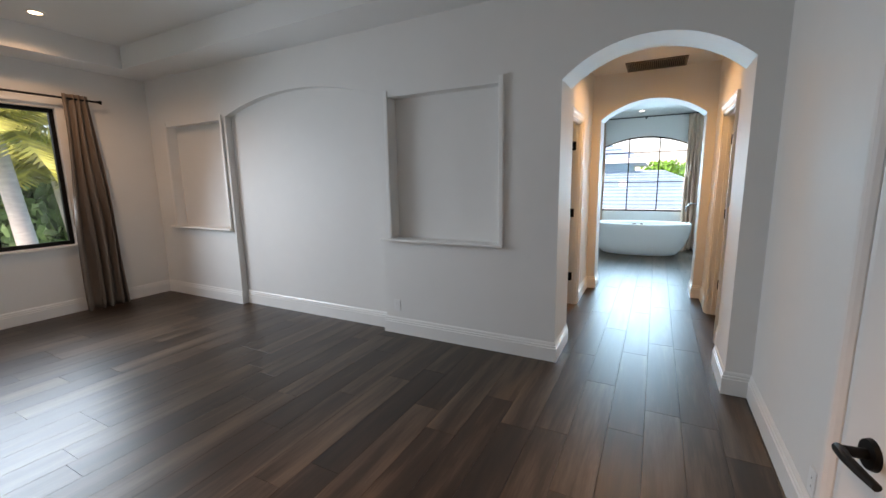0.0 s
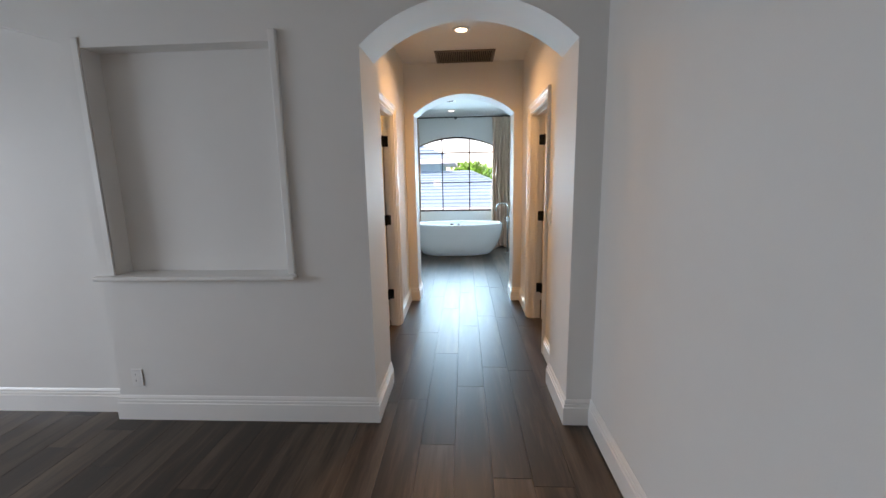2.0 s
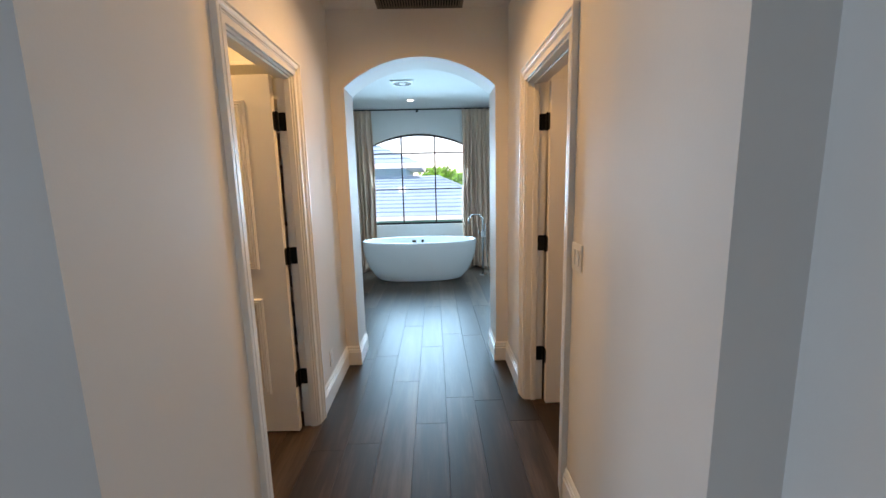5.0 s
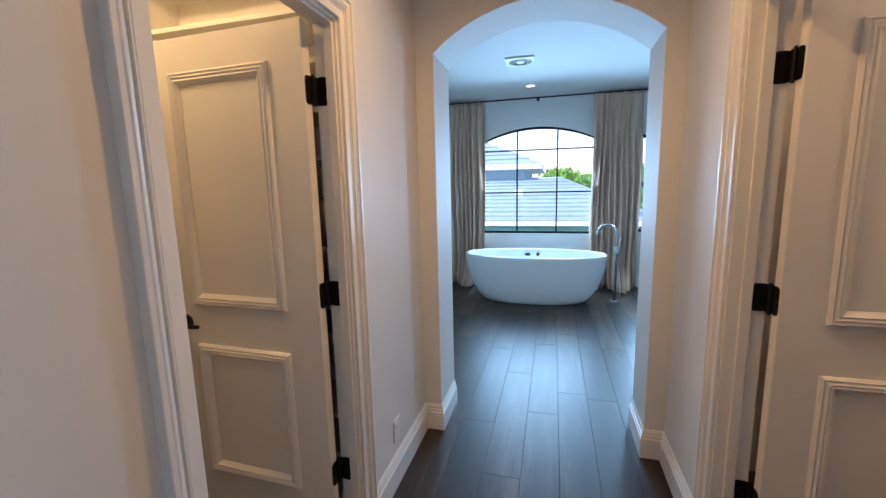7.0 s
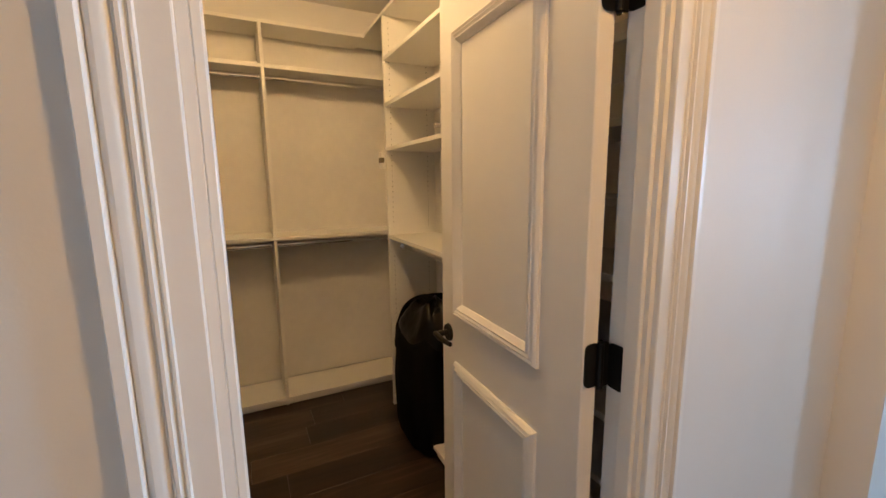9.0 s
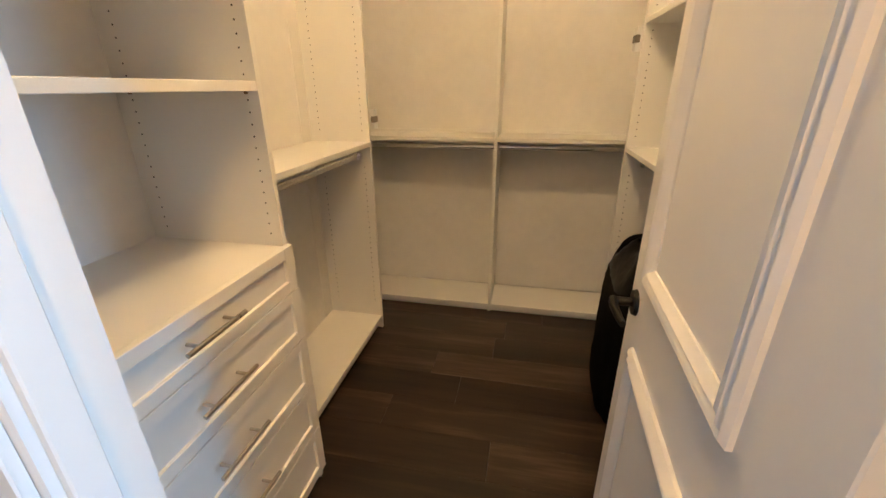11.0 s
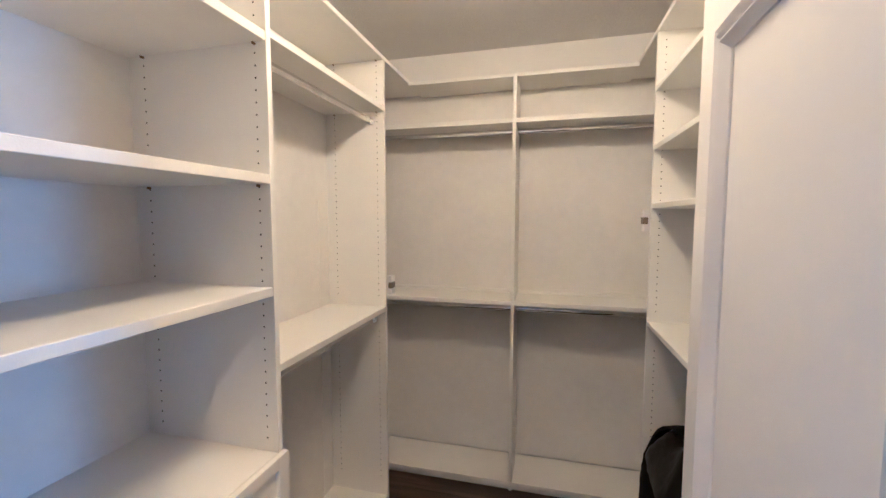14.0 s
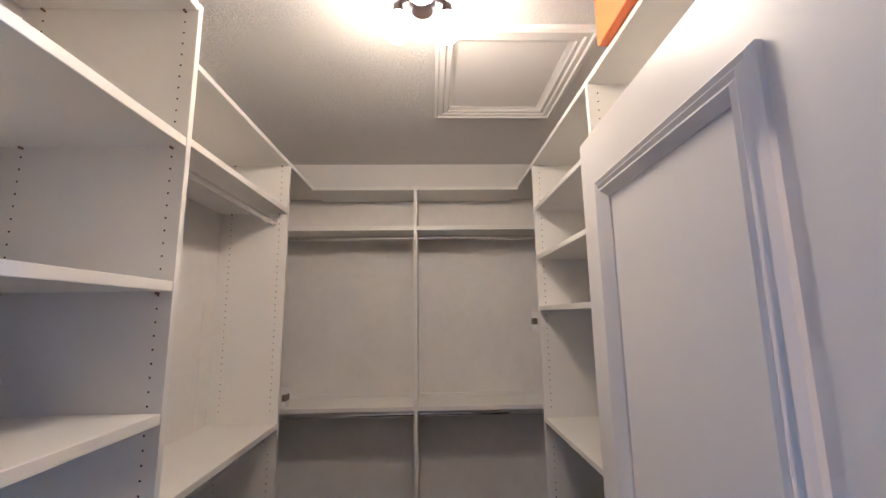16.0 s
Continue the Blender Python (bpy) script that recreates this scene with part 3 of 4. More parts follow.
def door_leaf(name, hinge, width, height, face, label, sgn, gap, turn, inset=(0.132, 0.132), hinges=(0.34, 1.10, 1.86)):
    """A leaf open at a right angle: it runs from the hinge along x (sgn), its seen face at y = face, DT thick behind."""
    e = thing(name, (hinge, face + 0.017, 0.008), label, "door", kind="structure")
    x0, x1 = sorted((hinge, hinge + sgn * width))
    bm = bmesh.new()
    box(bm, x0, x1, face, face + DT, 0.008, height, bev=0.0025)
    part("slab", bm, DOORP, e)
    m0, m1 = inset if sgn > 0 else inset[::-1]
    for z0, z1 in ((1.033, height - 0.13), (0.26, 0.858)):
        for y, n in ((face, -1), (face + DT, 1)):
            bm = bmesh.new()
            a, b = x0 + m0, x1 - m1
            loop = [(a, y, z0), (b, y, z0), (b, y, z1), (a, y, z1)]
            sweep(bm, loop if n < 0 else loop[::-1], (0, n, 0), PANELM, closed=True)
            part("panel_moulding", bm, DOORP, e)
    hx = hinge + sgn * (width - 0.058)
    lever_handle(e, (hx, face, 0.95), (0, -1, 0), (-sgn, 0, 0))
    lever_handle(e, (hx, face + DT, 0.95), (0, 1, 0), (-sgn, 0, 0))
    for z in hinges:
        bm = bmesh.new()
        c = hinge - sgn * 0.008
        cyl(bm, (c, face + DT, z - 0.05), (c, face + DT, z + 0.05), 0.0075, n=12)
        for k in (-0.056, 0.05):
            cyl(bm, (c, face + DT, z + k), (c, face + DT, z + k + 0.006), 0.005, n=10)
        plate(bm, 'x', hinge - sgn * 0.0005, hinge - sgn * 0.0035, face + 0.004, face + DT + 0.002, z)
        part("hinge", bm, BLACK, e, "matte black butt hinge")
        bm = bmesh.new()
        plate(bm, 'y', face + DT + gap - 0.0045, face + DT + gap - 0.0005, hinge - sgn * 0.056, hinge - sgn * 0.006, z)
        a, b = sorted((hinge - sgn * 0.012, hinge - sgn * 0.004))
        box(bm, a, b, face + DT + 0.001, face + DT + gap - 0.0045, z - 0.05, z + 0.05, bev=0.001)
        part("hinge_leaf", bm, BLACK, e)
    e.rotation_euler.z = radians(turn)
    return e


door_leaf("door_1", -0.638, 0.733, 2.098, 5.255, "off-white two-panel closet door, wide open, black hardware", -1, 0.025, -2.1, inset=(0.148, 0.115))
door_leaf("door_2", 0.948, 0.78, 2.095, 5.478, "off-white two-panel side room door, wide open, black hardware", 1, 0.027, 0)


def bedroom_door():
    e = thing("door_3", (0, 0, 0), "white bedroom entry door leaf with astragal strip, standing open", "door", kind="structure")
    w = 0.915
    part("slab", box(bmesh.new(), -0.04, 0, 0, w, 0.008, 2.42, bev=0.003), DOORP, e)
    bm = bmesh.new()
    prof = [(0, 0), (0, 0.004), (0.008, 0.012), (0.014, 0.008), (0.022, 0.014), (0.034, 0.014), (0.042, 0.006), (0.046, 0.006), (0.046, 0)]
    sweep(bm, [(-0.04, w + 0.012, 0.01), (-0.04, w + 0.012, 2.42)], (-1, 0, 0), prof)
    part("astragal", bm, DOORP, e, "fluted astragal strip on the edge")
    for z0, z1 in ((1.06, 2.28), (0.26, 0.87)):
        bm = bmesh.new()
        sweep(bm, [(-0.04, w - 0.15, z0), (-0.04, 0.14, z0), (-0.04, 0.14, z1), (-0.04, w - 0.15, z1)], (-1, 0, 0), PANELM, closed=True)
        part("panel_moulding", bm, DOORP, e)
    lever_handle(e, (-0.04, w - 0.09, 0.925), (-1, 0, 0), (0, -1, 0))
    for z in (0.3, 1.2, 2.15):
        part("hinge", cyl(bmesh.new(), (0.004, -0.006, z - 0.05), (0.004, -0.006, z + 0.05), 0.007, n=12), BLACK, e)
    e.matrix_world = pose(0.822, 0.665, 0, 0, 0, 7.4)


bedroom_door()

# ---- wall fittings ----
def outlet(x, y, z, normal, rockers, label, w=0.075):
    n = Vector(normal)
    e = thing("wall_switch" if rockers else "power_outlet", (x, y, z), label, "wall switch" if rockers else "power outlet")
    s = Vector((abs(n.y), abs(n.x), 0))

    def slab(a0, a1, z0, z1, d0, d1, bev=0.0):
        bm = bmesh.new()
        p = Vector((x, y, z)) + s * a0 + n * d0
        q = Vector((x, y, z)) + s * a1 + n * d1
        return box(bm, *sorted((p.x, q.x)), *sorted((p.y, q.y)), z + z0, z + z1, bev=bev)
    part("cover_plate", slab(-w / 2, w / 2, -0.058, 0.058, 0.0005, 0.006, 0.002), PLATE, e)
    if rockers:
        for k in range(rockers):
            c = (k - (rockers - 1) / 2) * 0.046
            part("rocker", slab(c - 0.016, c + 0.016, -0.033, 0.033, 0.006, 0.011, 0.002), PLATE, e)
    else:
        for c in (-0.02, 0.02):
            o = part("socket", slab(-0.017, 0.017, c - 0.014, c + 0.014, 0.006, 0.0075, 0.001), PLATE, e)
            part("slots", slab(-0.008, -0.005, c - 0.004, c + 0.006, 0.0072, 0.0079), HOLE, o)


outlet(-1.955, W1, 0.285, (0, -1, 0), 0, "white power outlet on the wall above the baseboard")
outlet(HL, 5.71, 0.285, (1, 0, 0), 0, "white power outlet on the hall wall")
outlet(0.9, 2.44, 0.24, (-1, 0, 0), 0, "white power outlet on the bedroom wall")
outlet(HR, 4.591, 1.184, (-1, 0, 0), 2, "white double rocker light switch on the hall wall", w=0.118)


def thermostat():
    e = thing("wall_sensor", (HR, 4.196, 1.52), "small round wall sensor on the hall wall", "wall sensor")
    part("back_plate", boxes((HR - 0.012, HR - 0.0005, 4.140, 4.232, 1.472, 1.580), bev=0.002), PLATE, e)
    part("dial", cyl(bmesh.new(), (HR - 0.012, 4.180, 1.527), (HR - 0.036, 4.180, 1.527), 0.030, 0.026, n=24), CHROME, e, "polished round dial")


thermostat()


def hall_vent():
    e = thing("ceiling_vent", (0.16, 5.965, HZ), "brown metal return air vent with slats in the hall ceiling", "air vent")
    x0, x1, y0, y1 = -0.15, 0.475, 5.755, 6.175
    z = HZ - 0.0005
    part("backing", boxes((x0 + 0.01, x1 - 0.01, y0 + 0.01, y1 - 0.01, z - 0.003, z)), HOLE, e)
    bm = boxes((x0, x1, y0, y0 + 0.022, z - 0.014, z), (x0, x1, y1 - 0.022, y1, z - 0.014, z), (x0, x0 + 0.022, y0 + 0.022, y1 - 0.022, z - 0.014, z),
               (x1 - 0.022, x1, y0 + 0.022, y1 - 0.022, z - 0.014, z))
    part("vent_frame", bm, VENTM, e)
    n = 30
    src = None
    for k in range(n):
        x = x0 + 0.032 + (x1 - x0 - 0.064) * k / (n - 1)
        if src is None:
            bm = bmesh.new()
            prism(bm, [(x - 0.004, z - 0.013), (x - 0.001, z - 0.013), (x + 0.006, z - 0.004), (x + 0.003, z - 0.004)], y0 + 0.022, y1 - 0.022)
            src = part("slat", bm, VENTM, e)
            sx = x
        else:
            o = new("slat", src.data)
            o.parent = e
            o.location = (x - sx, 0, 0)


hall_vent()


def bath_vent():
    c = Vector((-0.14, 8.45, HZ - 0.0005))
    e = thing("ceiling_fan_vent", c, "white square bathroom exhaust vent with a round grille", "air vent")
    part("cover", boxes((c.x - 0.15, c.x + 0.15, c.y - 0.15, c.y + 0.15, c.z - 0.014, c.z), bev=0.006), TRIM, e)
    bm = bmesh.new()
    for r0, r1 in ((0.10, 0.112), (0.082, 0.092), (0.062, 0.072)):
        a = [bm.verts.new((c.x + r0 * math.cos(k * math.pi / 16), c.y + r0 * math.sin(k * math.pi / 16), c.z - 0.0165)) for k in range(32)]
        b = [bm.verts.new((c.x + r1 * math.cos(k * math.pi / 16), c.y + r1 * math.sin(k * math.pi / 16), c.z - 0.0145)) for k in range(32)]
        for k in range(32):
            bm.faces.new((a[k], a[(k + 1) % 32], b[(k + 1) % 32], b[k]))
    part("grille", bm, VENTM, e, "dark ringed grille")
    part("grille_well", cyl(bmesh.new(), (c.x, c.y, c.z - 0.0125), (c.x, c.y, c.z - 0.0143), 0.118, n=32), HOLE, e)
    part("centre_cap", cyl(bmesh.new(), (c.x, c.y, c.z - 0.014), (c.x, c.y, c.z - 0.02), 0.045, 0.04, n=24), TRIM, e)


bath_vent()


# ---- curtains ----
def curtain(name, p0, p1, z0, z1, folds, depth, mat, label, pool=0.0, top_squeeze=1.0, swing=0.0):
    """A hanging cloth from p0 to p1 with folds; the hem may pool towards the room."""
    p0, p1 = Vector((*p0, 0)), Vector((*p1, 0))
    d = p1 - p0
    L = d.length
    d.normalize()
    nrm = Vector((d.y, -d.x, 0))
    e = thing(name, (*((p0 + p1) / 2).xy, z0), label, "curtain")
    rnd = random.Random(len(label) + folds)
    ph = [rnd.uniform(-0.5, 0.5) for _ in range(folds * 2 + 3)]
    cuts = [0.0]
    for _ in range(folds):
        cuts.append(cuts[-1] + rnd.uniform(0.55, 1.5))
    cuts = [c / cuts[-1] for c in cuts]
    nu, nv = folds * 14, 34
    bm = bmesh.new()
    grid = []
    for j in range(nv + 1):
        v = j / nv
        z = z1 + (z0 - z1) * v
        row = []
        for i in range(nu + 1):
            u = i / nu
            m = max(i for i in range(folds) if cuts[i] <= u + 1e-9)
            k = m + min(0.999, (u - cuts[m]) / (cuts[m + 1] - cuts[m]))
            w = math.sin(2 * math.pi * k + 0.9 * ph[int(k)] + 2.2 * (v ** 1.5) * ph[int(k) + 1])
            amp = depth * (0.45 + 0.55 * min(1, v * 2.2)) * (0.85 + 0.5 * (ph[int(k)] * (1 - k % 1) + ph[int(k) + 1] * (k % 1)))
            if v < 0.035:
                amp *= 0.55
            sq = top_squeeze + (1 - top_squeeze) * min(1.0, v * 1.1)
            s = L * (0.5 + (u - 0.5) * sq) + 0.012 * math.sin(7 * v + 5 * u) + swing * (1 - v) * L
            out = w * amp + 0.10 * depth * math.sin(23 * u + 9 * v)
            zz = z
            if pool and v > 0.86:
                f = (v - 0.86) / 0.14
                out += pool * f * f * (0.55 + 0.45 * math.sin(9 * u + 2))
                zz = z + 0.09 * f * (0.5 + 0.5 * math.sin(2 * math.pi * k + 1.0)) * (1 - f * 0.9) + 0.010
            p = p0 + d * s + nrm * out
            row.append(bm.verts.new((p.x, p.y, max(zz, z0 + 0.004))))
        grid.append(row)
    for a, b in zip(grid, grid[1:]):
        for i in range(nu):
            bm.faces.new((a[i], a[i + 1], b[i + 1], b[i]))
    ob = part("cloth", bm, mat, e, smooth=80)
    sol = ob.modifiers.new("thickness", 'SOLIDIFY')
    sol.thickness = 0.003
    return e


curtain("curtain", (-1.50, 10.10), (-0.79, 10.10), 0.0, 2.73, 10, 0.062, LINEN, "beige linen floor-length curtain pooling on the bathroom floor", pool=0.36)
curtain("curtain", (0.735, 10.10), (1.375, 10.10), 0.0, 2.73, 9, 0.062, LINEN, "beige linen floor-length curtain behind the tub faucet", pool=0.36)
curtain("curtain", (-5.79, 2.60), (-5.79, 3.06), 0.0, 2.55, 4, 0.06, TAUPE, "taupe floor-length curtain beside the bedroom window", pool=0.0, top_squeeze=0.55, swing=-0.02)


def curtain_rod(name, a, b, r, label, brackets, wall):
    a, b = Vector(a), Vector(b)
    e = thing(name, (a + b) / 2, label, "curtain rod")
    part("pole", cyl(bmesh.new(), a, b, r, n=14), BLACK, e)
    d = (b - a).normalized()
    for p, s in ((a, -1), (b, 1)):
        bm = bmesh.new()
        cyl(bm, p, p + d * s * 0.015, r * 1.2, n=14)
        cyl(bm, p + d * s * 0.015, p + d * s * 0.05, r * 1.3, r * 2.0, n=14)
        part("finial", bm, BLACK, e)
    for t in brackets:
        p = a + (b - a) * t
        w = Vector(wall)
        bm = bmesh.new()
        cyl(bm, p, p + w, r * 0.7, n=10)
        cyl(bm, p + w * 0.93, p + w, r * 2.2, n=14)
        part("bracket", bm, BLACK, e)


curtain_rod("curtain_rod", (-1.75, 10.10, 2.735), (2.0, 10.10, 2.735), 0.011, "thin black curtain rod above the arched window", (0.02, 0.46, 0.98), (0, 0.149, 0))
curtain_rod("curtain_rod", (-5.79, 0.3, 2.50), (-5.79, 3.02, 2.50), 0.012, "thin black curtain rod above the bedroom window", (0.03, 0.975), (-0.109, 0, 0))


# ---- bathtub and its faucet ----
def bathtub():
    cx, cy = -0.02, 9.34
    e = thing("bathtub", (cx, cy, 0), "glossy white oval freestanding bathtub under the arched window", "bathtub")

    def ring(bm, a, b, z, n=64, p=2.25):
        vs = []
        for k in range(n):
            t = 2 * math.pi * k / n
            c, s = math.cos(t), math.sin(t)
            vs.append(bm.verts.new((cx + a * abs(c) ** (2 / p) * math.copysign(1, c), cy + b * abs(s) ** (2 / p) * math.copysign(1, s), z)))
        return vs
    outer = [(0.60, 0.28, 0.0), (0.645, 0.31, 0.006), (0.685, 0.328, 0.03), (0.755, 0.36, 0.11), (0.82, 0.386, 0.22), (0.865, 0.402, 0.34),
             (0.893, 0.412, 0.46), (0.905, 0.417, 0.56), (0.907, 0.418, 0.60), (0.905, 0.416, 0.614), (0.897, 0.409, 0.620)]
    inner = [(0.879, 0.392, 0.620), (0.869, 0.382, 0.614), (0.862, 0.376, 0.595), (0.82, 0.355, 0.46), (0.76, 0.32, 0.30), (0.68, 0.27, 0.19),
             (0.55, 0.21, 0.155), (0.25, 0.10, 0.150)]
    bm = bmesh.new()
    rings = [ring(bm, *r) for r in outer + inner]
    for s, t in zip(rings, rings[1:]):
        for k in range(64):
            bm.faces.new((s[k], s[(k + 1) % 64], t[(k + 1) % 64], t[k]))
    bm.faces.new(rings[-1])
    bm.faces.new(rings[0][::-1])
    part("shell", bm, TUBW, e, smooth=60)
    part("overflow_cap", boxes((-0.155, -0.085, cy + 0.335, cy + 0.372, 0.525, 0.56), bev=0.004), BRONZE, e, "chrome square overflow cap")
    part("jet_knob", cyl(bmesh.new(), (0.02, cy + 0.37, 0.545), (0.02, cy + 0.33, 0.545), 0.026, 0.022, n=18), BRONZE, e, "round chrome knob")


bathtub()


def tub_faucet():
    x, y = 1.0, 9.42
    e = thing("tub_faucet", (x, y, 0), "chrome floor-mounted gooseneck tub faucet with hand shower", "faucet")
    part("base_plate", cyl(bmesh.new(), (x, y, 0), (x, y, 0.012), 0.055, 0.05, n=28), SATIN, e)
    part("column", cyl(bmesh.new(), (x, y, 0.012), (x, y, 0.72), 0.019, n=18), SATIN, e)
    bm = bmesh.new()
    pts = [(x, y, 0.72), (x, y, 0.86)]
    for k in range(13):
        t = math.pi * k / 12
        pts.append((x - 0.115 + 0.115 * math.cos(t), y - 0.02 * k / 12, 0.875 + 0.115 * math.sin(t)))
    pts.append((x - 0.23, y - 0.02, 0.84))
    tube(bm, pts, 0.014, n=14)
    part("gooseneck_spout", bm, SATIN, e)
    part("valve_body", boxes((x - 0.03, x + 0.03, y - 0.025, y + 0.025, 0.62, 0.72), bev=0.006), SATIN, e)
    bm = bmesh.new()
    tube(bm, [(x - 0.03, y, 0.67), (x - 0.06, y, 0.68), (x - 0.075, y, 0.72)], 0.007, n=10)
    part("valve_lever", bm, SATIN, e)
    part("hand_shower", tube(bmesh.new(), [(x + 0.035, y - 0.03, 0.60), (x + 0.04, y - 0.035, 0.80), (x + 0.045, y - 0.04, 0.84)], [0.011, 0.011, 0.015], n=12), SATIN, e)
    bm = bmesh.new()
    pts = []
    for k in range(25):
        t = k / 24
        pts.append((x + 0.03 + 0.055 * math.sin(math.pi * t), y - 0.035 - 0.02 * math.sin(math.pi * t), 0.60 - 0.55 * math.sin(math.pi * t) if t < 0.5 else 0.05 + 0.57 * (1 - math.sin(math.pi * t)) ))
    tube(bm, pts, 0.0065, n=8)
    part("shower_hose", bm, SATIN, e, "flexible metal hose")


tub_faucet()


# ---- closet fittings ----
TH = 0.019


def pin_holes(parent, face_axis, at, cols, z0, z1):
    """Rows of shelf pin holes on a panel. face_axis 'x+' or 'x-': the face's way; cols: y places."""
    s = 1 if face_axis.endswith('+') else -1
    bm = bmesh.new()
    for c in cols:
        z = z0
        while z < z1:
            vs = [bm.verts.new((at + s * 0.0006, c + 0.0029 * math.cos(k * math.pi / 3), z + 0.0029 * math.sin(k * math.pi / 3))) for k in range(6)]
            bm.faces.new(vs)
            z += 0.032
    o = part("pin_holes", bm, HOLE, parent, "rows of small shelf pin holes")
    tagged(o, kind="stuff")


def shelf_pin(parent, x, y, z):
    """A brown support stud in a side panel, just under a shelf; the panel lies towards -x."""
    part("shelf_pin", cyl(bmesh.new(), (x, y, z - 0.0045), (x + 0.009, y, z - 0.0045), 0.0036, n=10), PINM, parent, "brown shelf support stud")


def bar_pull(parent, c, half, out):
    c, o = Vector(c), Vector(out)
    bm = bmesh.new()
    cyl(bm, c + o * 0.035 - Vector((half, 0, 0)), c + o * 0.035 + Vector((half, 0, 0)), 0.006, n=12)
    for s in (-1, 1):
        cyl(bm, c + Vector((s * half * 0.62, 0, 0)), c + o * 0.035 + Vector((s * half * 0.62, 0, 0)), 0.0045, n=10)
    part("bar_handle", bm, NICKEL, parent, "brushed nickel bar handle")


def rod_along(e, a, b, label="chrome hanging rod"):
    a, b = Vector(a), Vector(b)
    d = (b - a).normalized()
    side = d.cross(Vector((0, 0, 1)))
    bm = bmesh.new()
    rings = []
    for p in (a, b):
        rings.append([bm.verts.new(p + side * 0.0075 * math.cos(k * math.pi / 8) + Vector((0, 0, 0.015 * math.sin(k * math.pi / 8)))) for k in range(16)])
    for k in range(16):
        bm.faces.new((rings[0][k], rings[0][(k + 1) % 16], rings[1][(k + 1) % 16], rings[1][k]))
    part("hanging_rod", bm, CHROME, e, label)
    for p, s in ((a, 1), (b, -1)):
        bm = bmesh.new()
        cyl(bm, p, p + d * s * 0.004, 0.022, n=16)
        cyl(bm, p + d * s * 0.004, p + d * s * 0.012, 0.019, 0.017, n=16)
        part("rod_socket", bm, CHROME, e)


TOP = 2.495


def drawer_tower():
    x0, x1 = -1.422, -0.662
    f, b = 4.275, 3.806
    e = thing("drawer_tower", ((x0 + x1) / 2, (f + b) / 2, 0), "white closet tower with open shelves over five shaker drawers", "closet tower")
    for a in (x0, x1 - TH):
        part("side_panel", boxes((a, a + TH, b, f, 0, TOP + 0.035), bev=0.001), MELA, e)
    part("back_panel", boxes((x0 + TH, x1 - TH, b, b + 0.006, 0.05, TOP)), MELABACK, e)
    for z in (1.462, 1.768, 2.139, TOP + 0.035):
        part("shelf", boxes((x0 + TH, x1 - TH, b + 0.006, f - 0.002, z - 0.025, z), bev=0.0015), MELA, e)
    part("counter", boxes((x0 + TH, x1 - TH, b + 0.006, f - 0.003, 0.968, 0.990)), MELA, e, "flat counter shelf")
    part("toe_kick", boxes((x0 + TH, x1 - TH, f - 0.06, f - 0.045, 0, 0.055)), MELA, e)
    zs = [0.996, 0.846, 0.662, 0.458, 0.262, 0.056]
    fr, g = 0.045, 0.003
    for z1, z0 in zip(zs, zs[1:]):
        z1 -= g
        bm = bmesh.new()
        a, c = x0 + 0.002, x1 - 0.002
        box(bm, a + fr, c - fr, f + 0.002, f + 0.010, z0 + fr * 0.8, z1 - fr * 0.8)
        for q in ((a, a + fr, z0, z1), (c - fr, c, z0, z1), (a + fr, c - fr, z0, z0 + fr * 0.8), (a + fr, c - fr, z1 - fr * 0.8, z1)):
            box(bm, q[0], q[1], f + 0.001, f + 0.020, q[2], q[3], bev=0.0015)
        d = part("drawer_front", bm, MELA, e, "white shaker drawer front")
        bar_pull(d, ((x0 + x1) / 2, f + 0.012, (z0 + z1) / 2), 0.095, (0, 1, 0))
    pin_holes(e, 'x+', x0 + TH, (f - 0.035, b + 0.06), 1.03, 2.48)
    pin_holes(e, 'x-', x1 - TH, (f - 0.035, b + 0.06), 1.03, 2.48)
    for z in (1.462, 1.768, 2.139, TOP + 0.035):
        for y in (f - 0.035, b + 0.06):
            shelf_pin(e, x0 + TH, y, z - 0.025)


drawer_tower()


def hanging_section():
    x0, x1 = -2.505, -1.422
    f, b = 4.152, 3.806
    e = thing("hanging_section", ((x0 + x1) / 2, (f + b) / 2, 0), "white double-hang closet section with chrome rods", "closet section", "closet hanging sections")
    part("side_panel", boxes((x0, x0 + TH, b, f, 0, TOP - 0.02), bev=0.001), MELA, e)
    part("back_panel", boxes((x0 + TH, x1, b, b + 0.006, 0.05, TOP - 0.02)), MELABACK, e)
    part("back_batten", boxes((x0 + 0.115, x0 + 0.121, b + 0.006, b + 0.009, 0.09, 1.14), (x0 + 0.115, x0 + 0.121, b + 0.006, b + 0.009, 1.17, 1.75)), MELA, e)
    part("top_shelf", boxes((-3.14, x1, b, f, TOP - 0.02, TOP), bev=0.0015), MELA, e)
    for z in (2.236, 1.170, 0.092):
        part("shelf", boxes((x0 + TH, x1, b + 0.006, f, z - 0.025, z), bev=0.0015), MELA, e)
    part("toe_kick", boxes((x0 + TH, x1, f - 0.05, f - 0.035, 0, 0.067)), MELA, e)
    for z in (2.165, 1.095):
        rod_along(e, (x0 + TH, 4.08, z), (x1, 4.08, z))
    pin_holes(e, 'x+', x0 + TH, (f - 0.04, b + 0.06), 1.23, 2.45)
    pin_holes(e, 'x+', x0 + TH, (f - 0.04, b + 0.06), 0.2, 1.05)
    pin_holes(e, 'x-', x1, (f - 0.04,), 1.23, 2.45)
    for z in (TOP - 0.02, 2.211):
        for y in (f - 0.04, b + 0.06):
            shelf_pin(e, x0 + TH, y, z)


hanging_section()


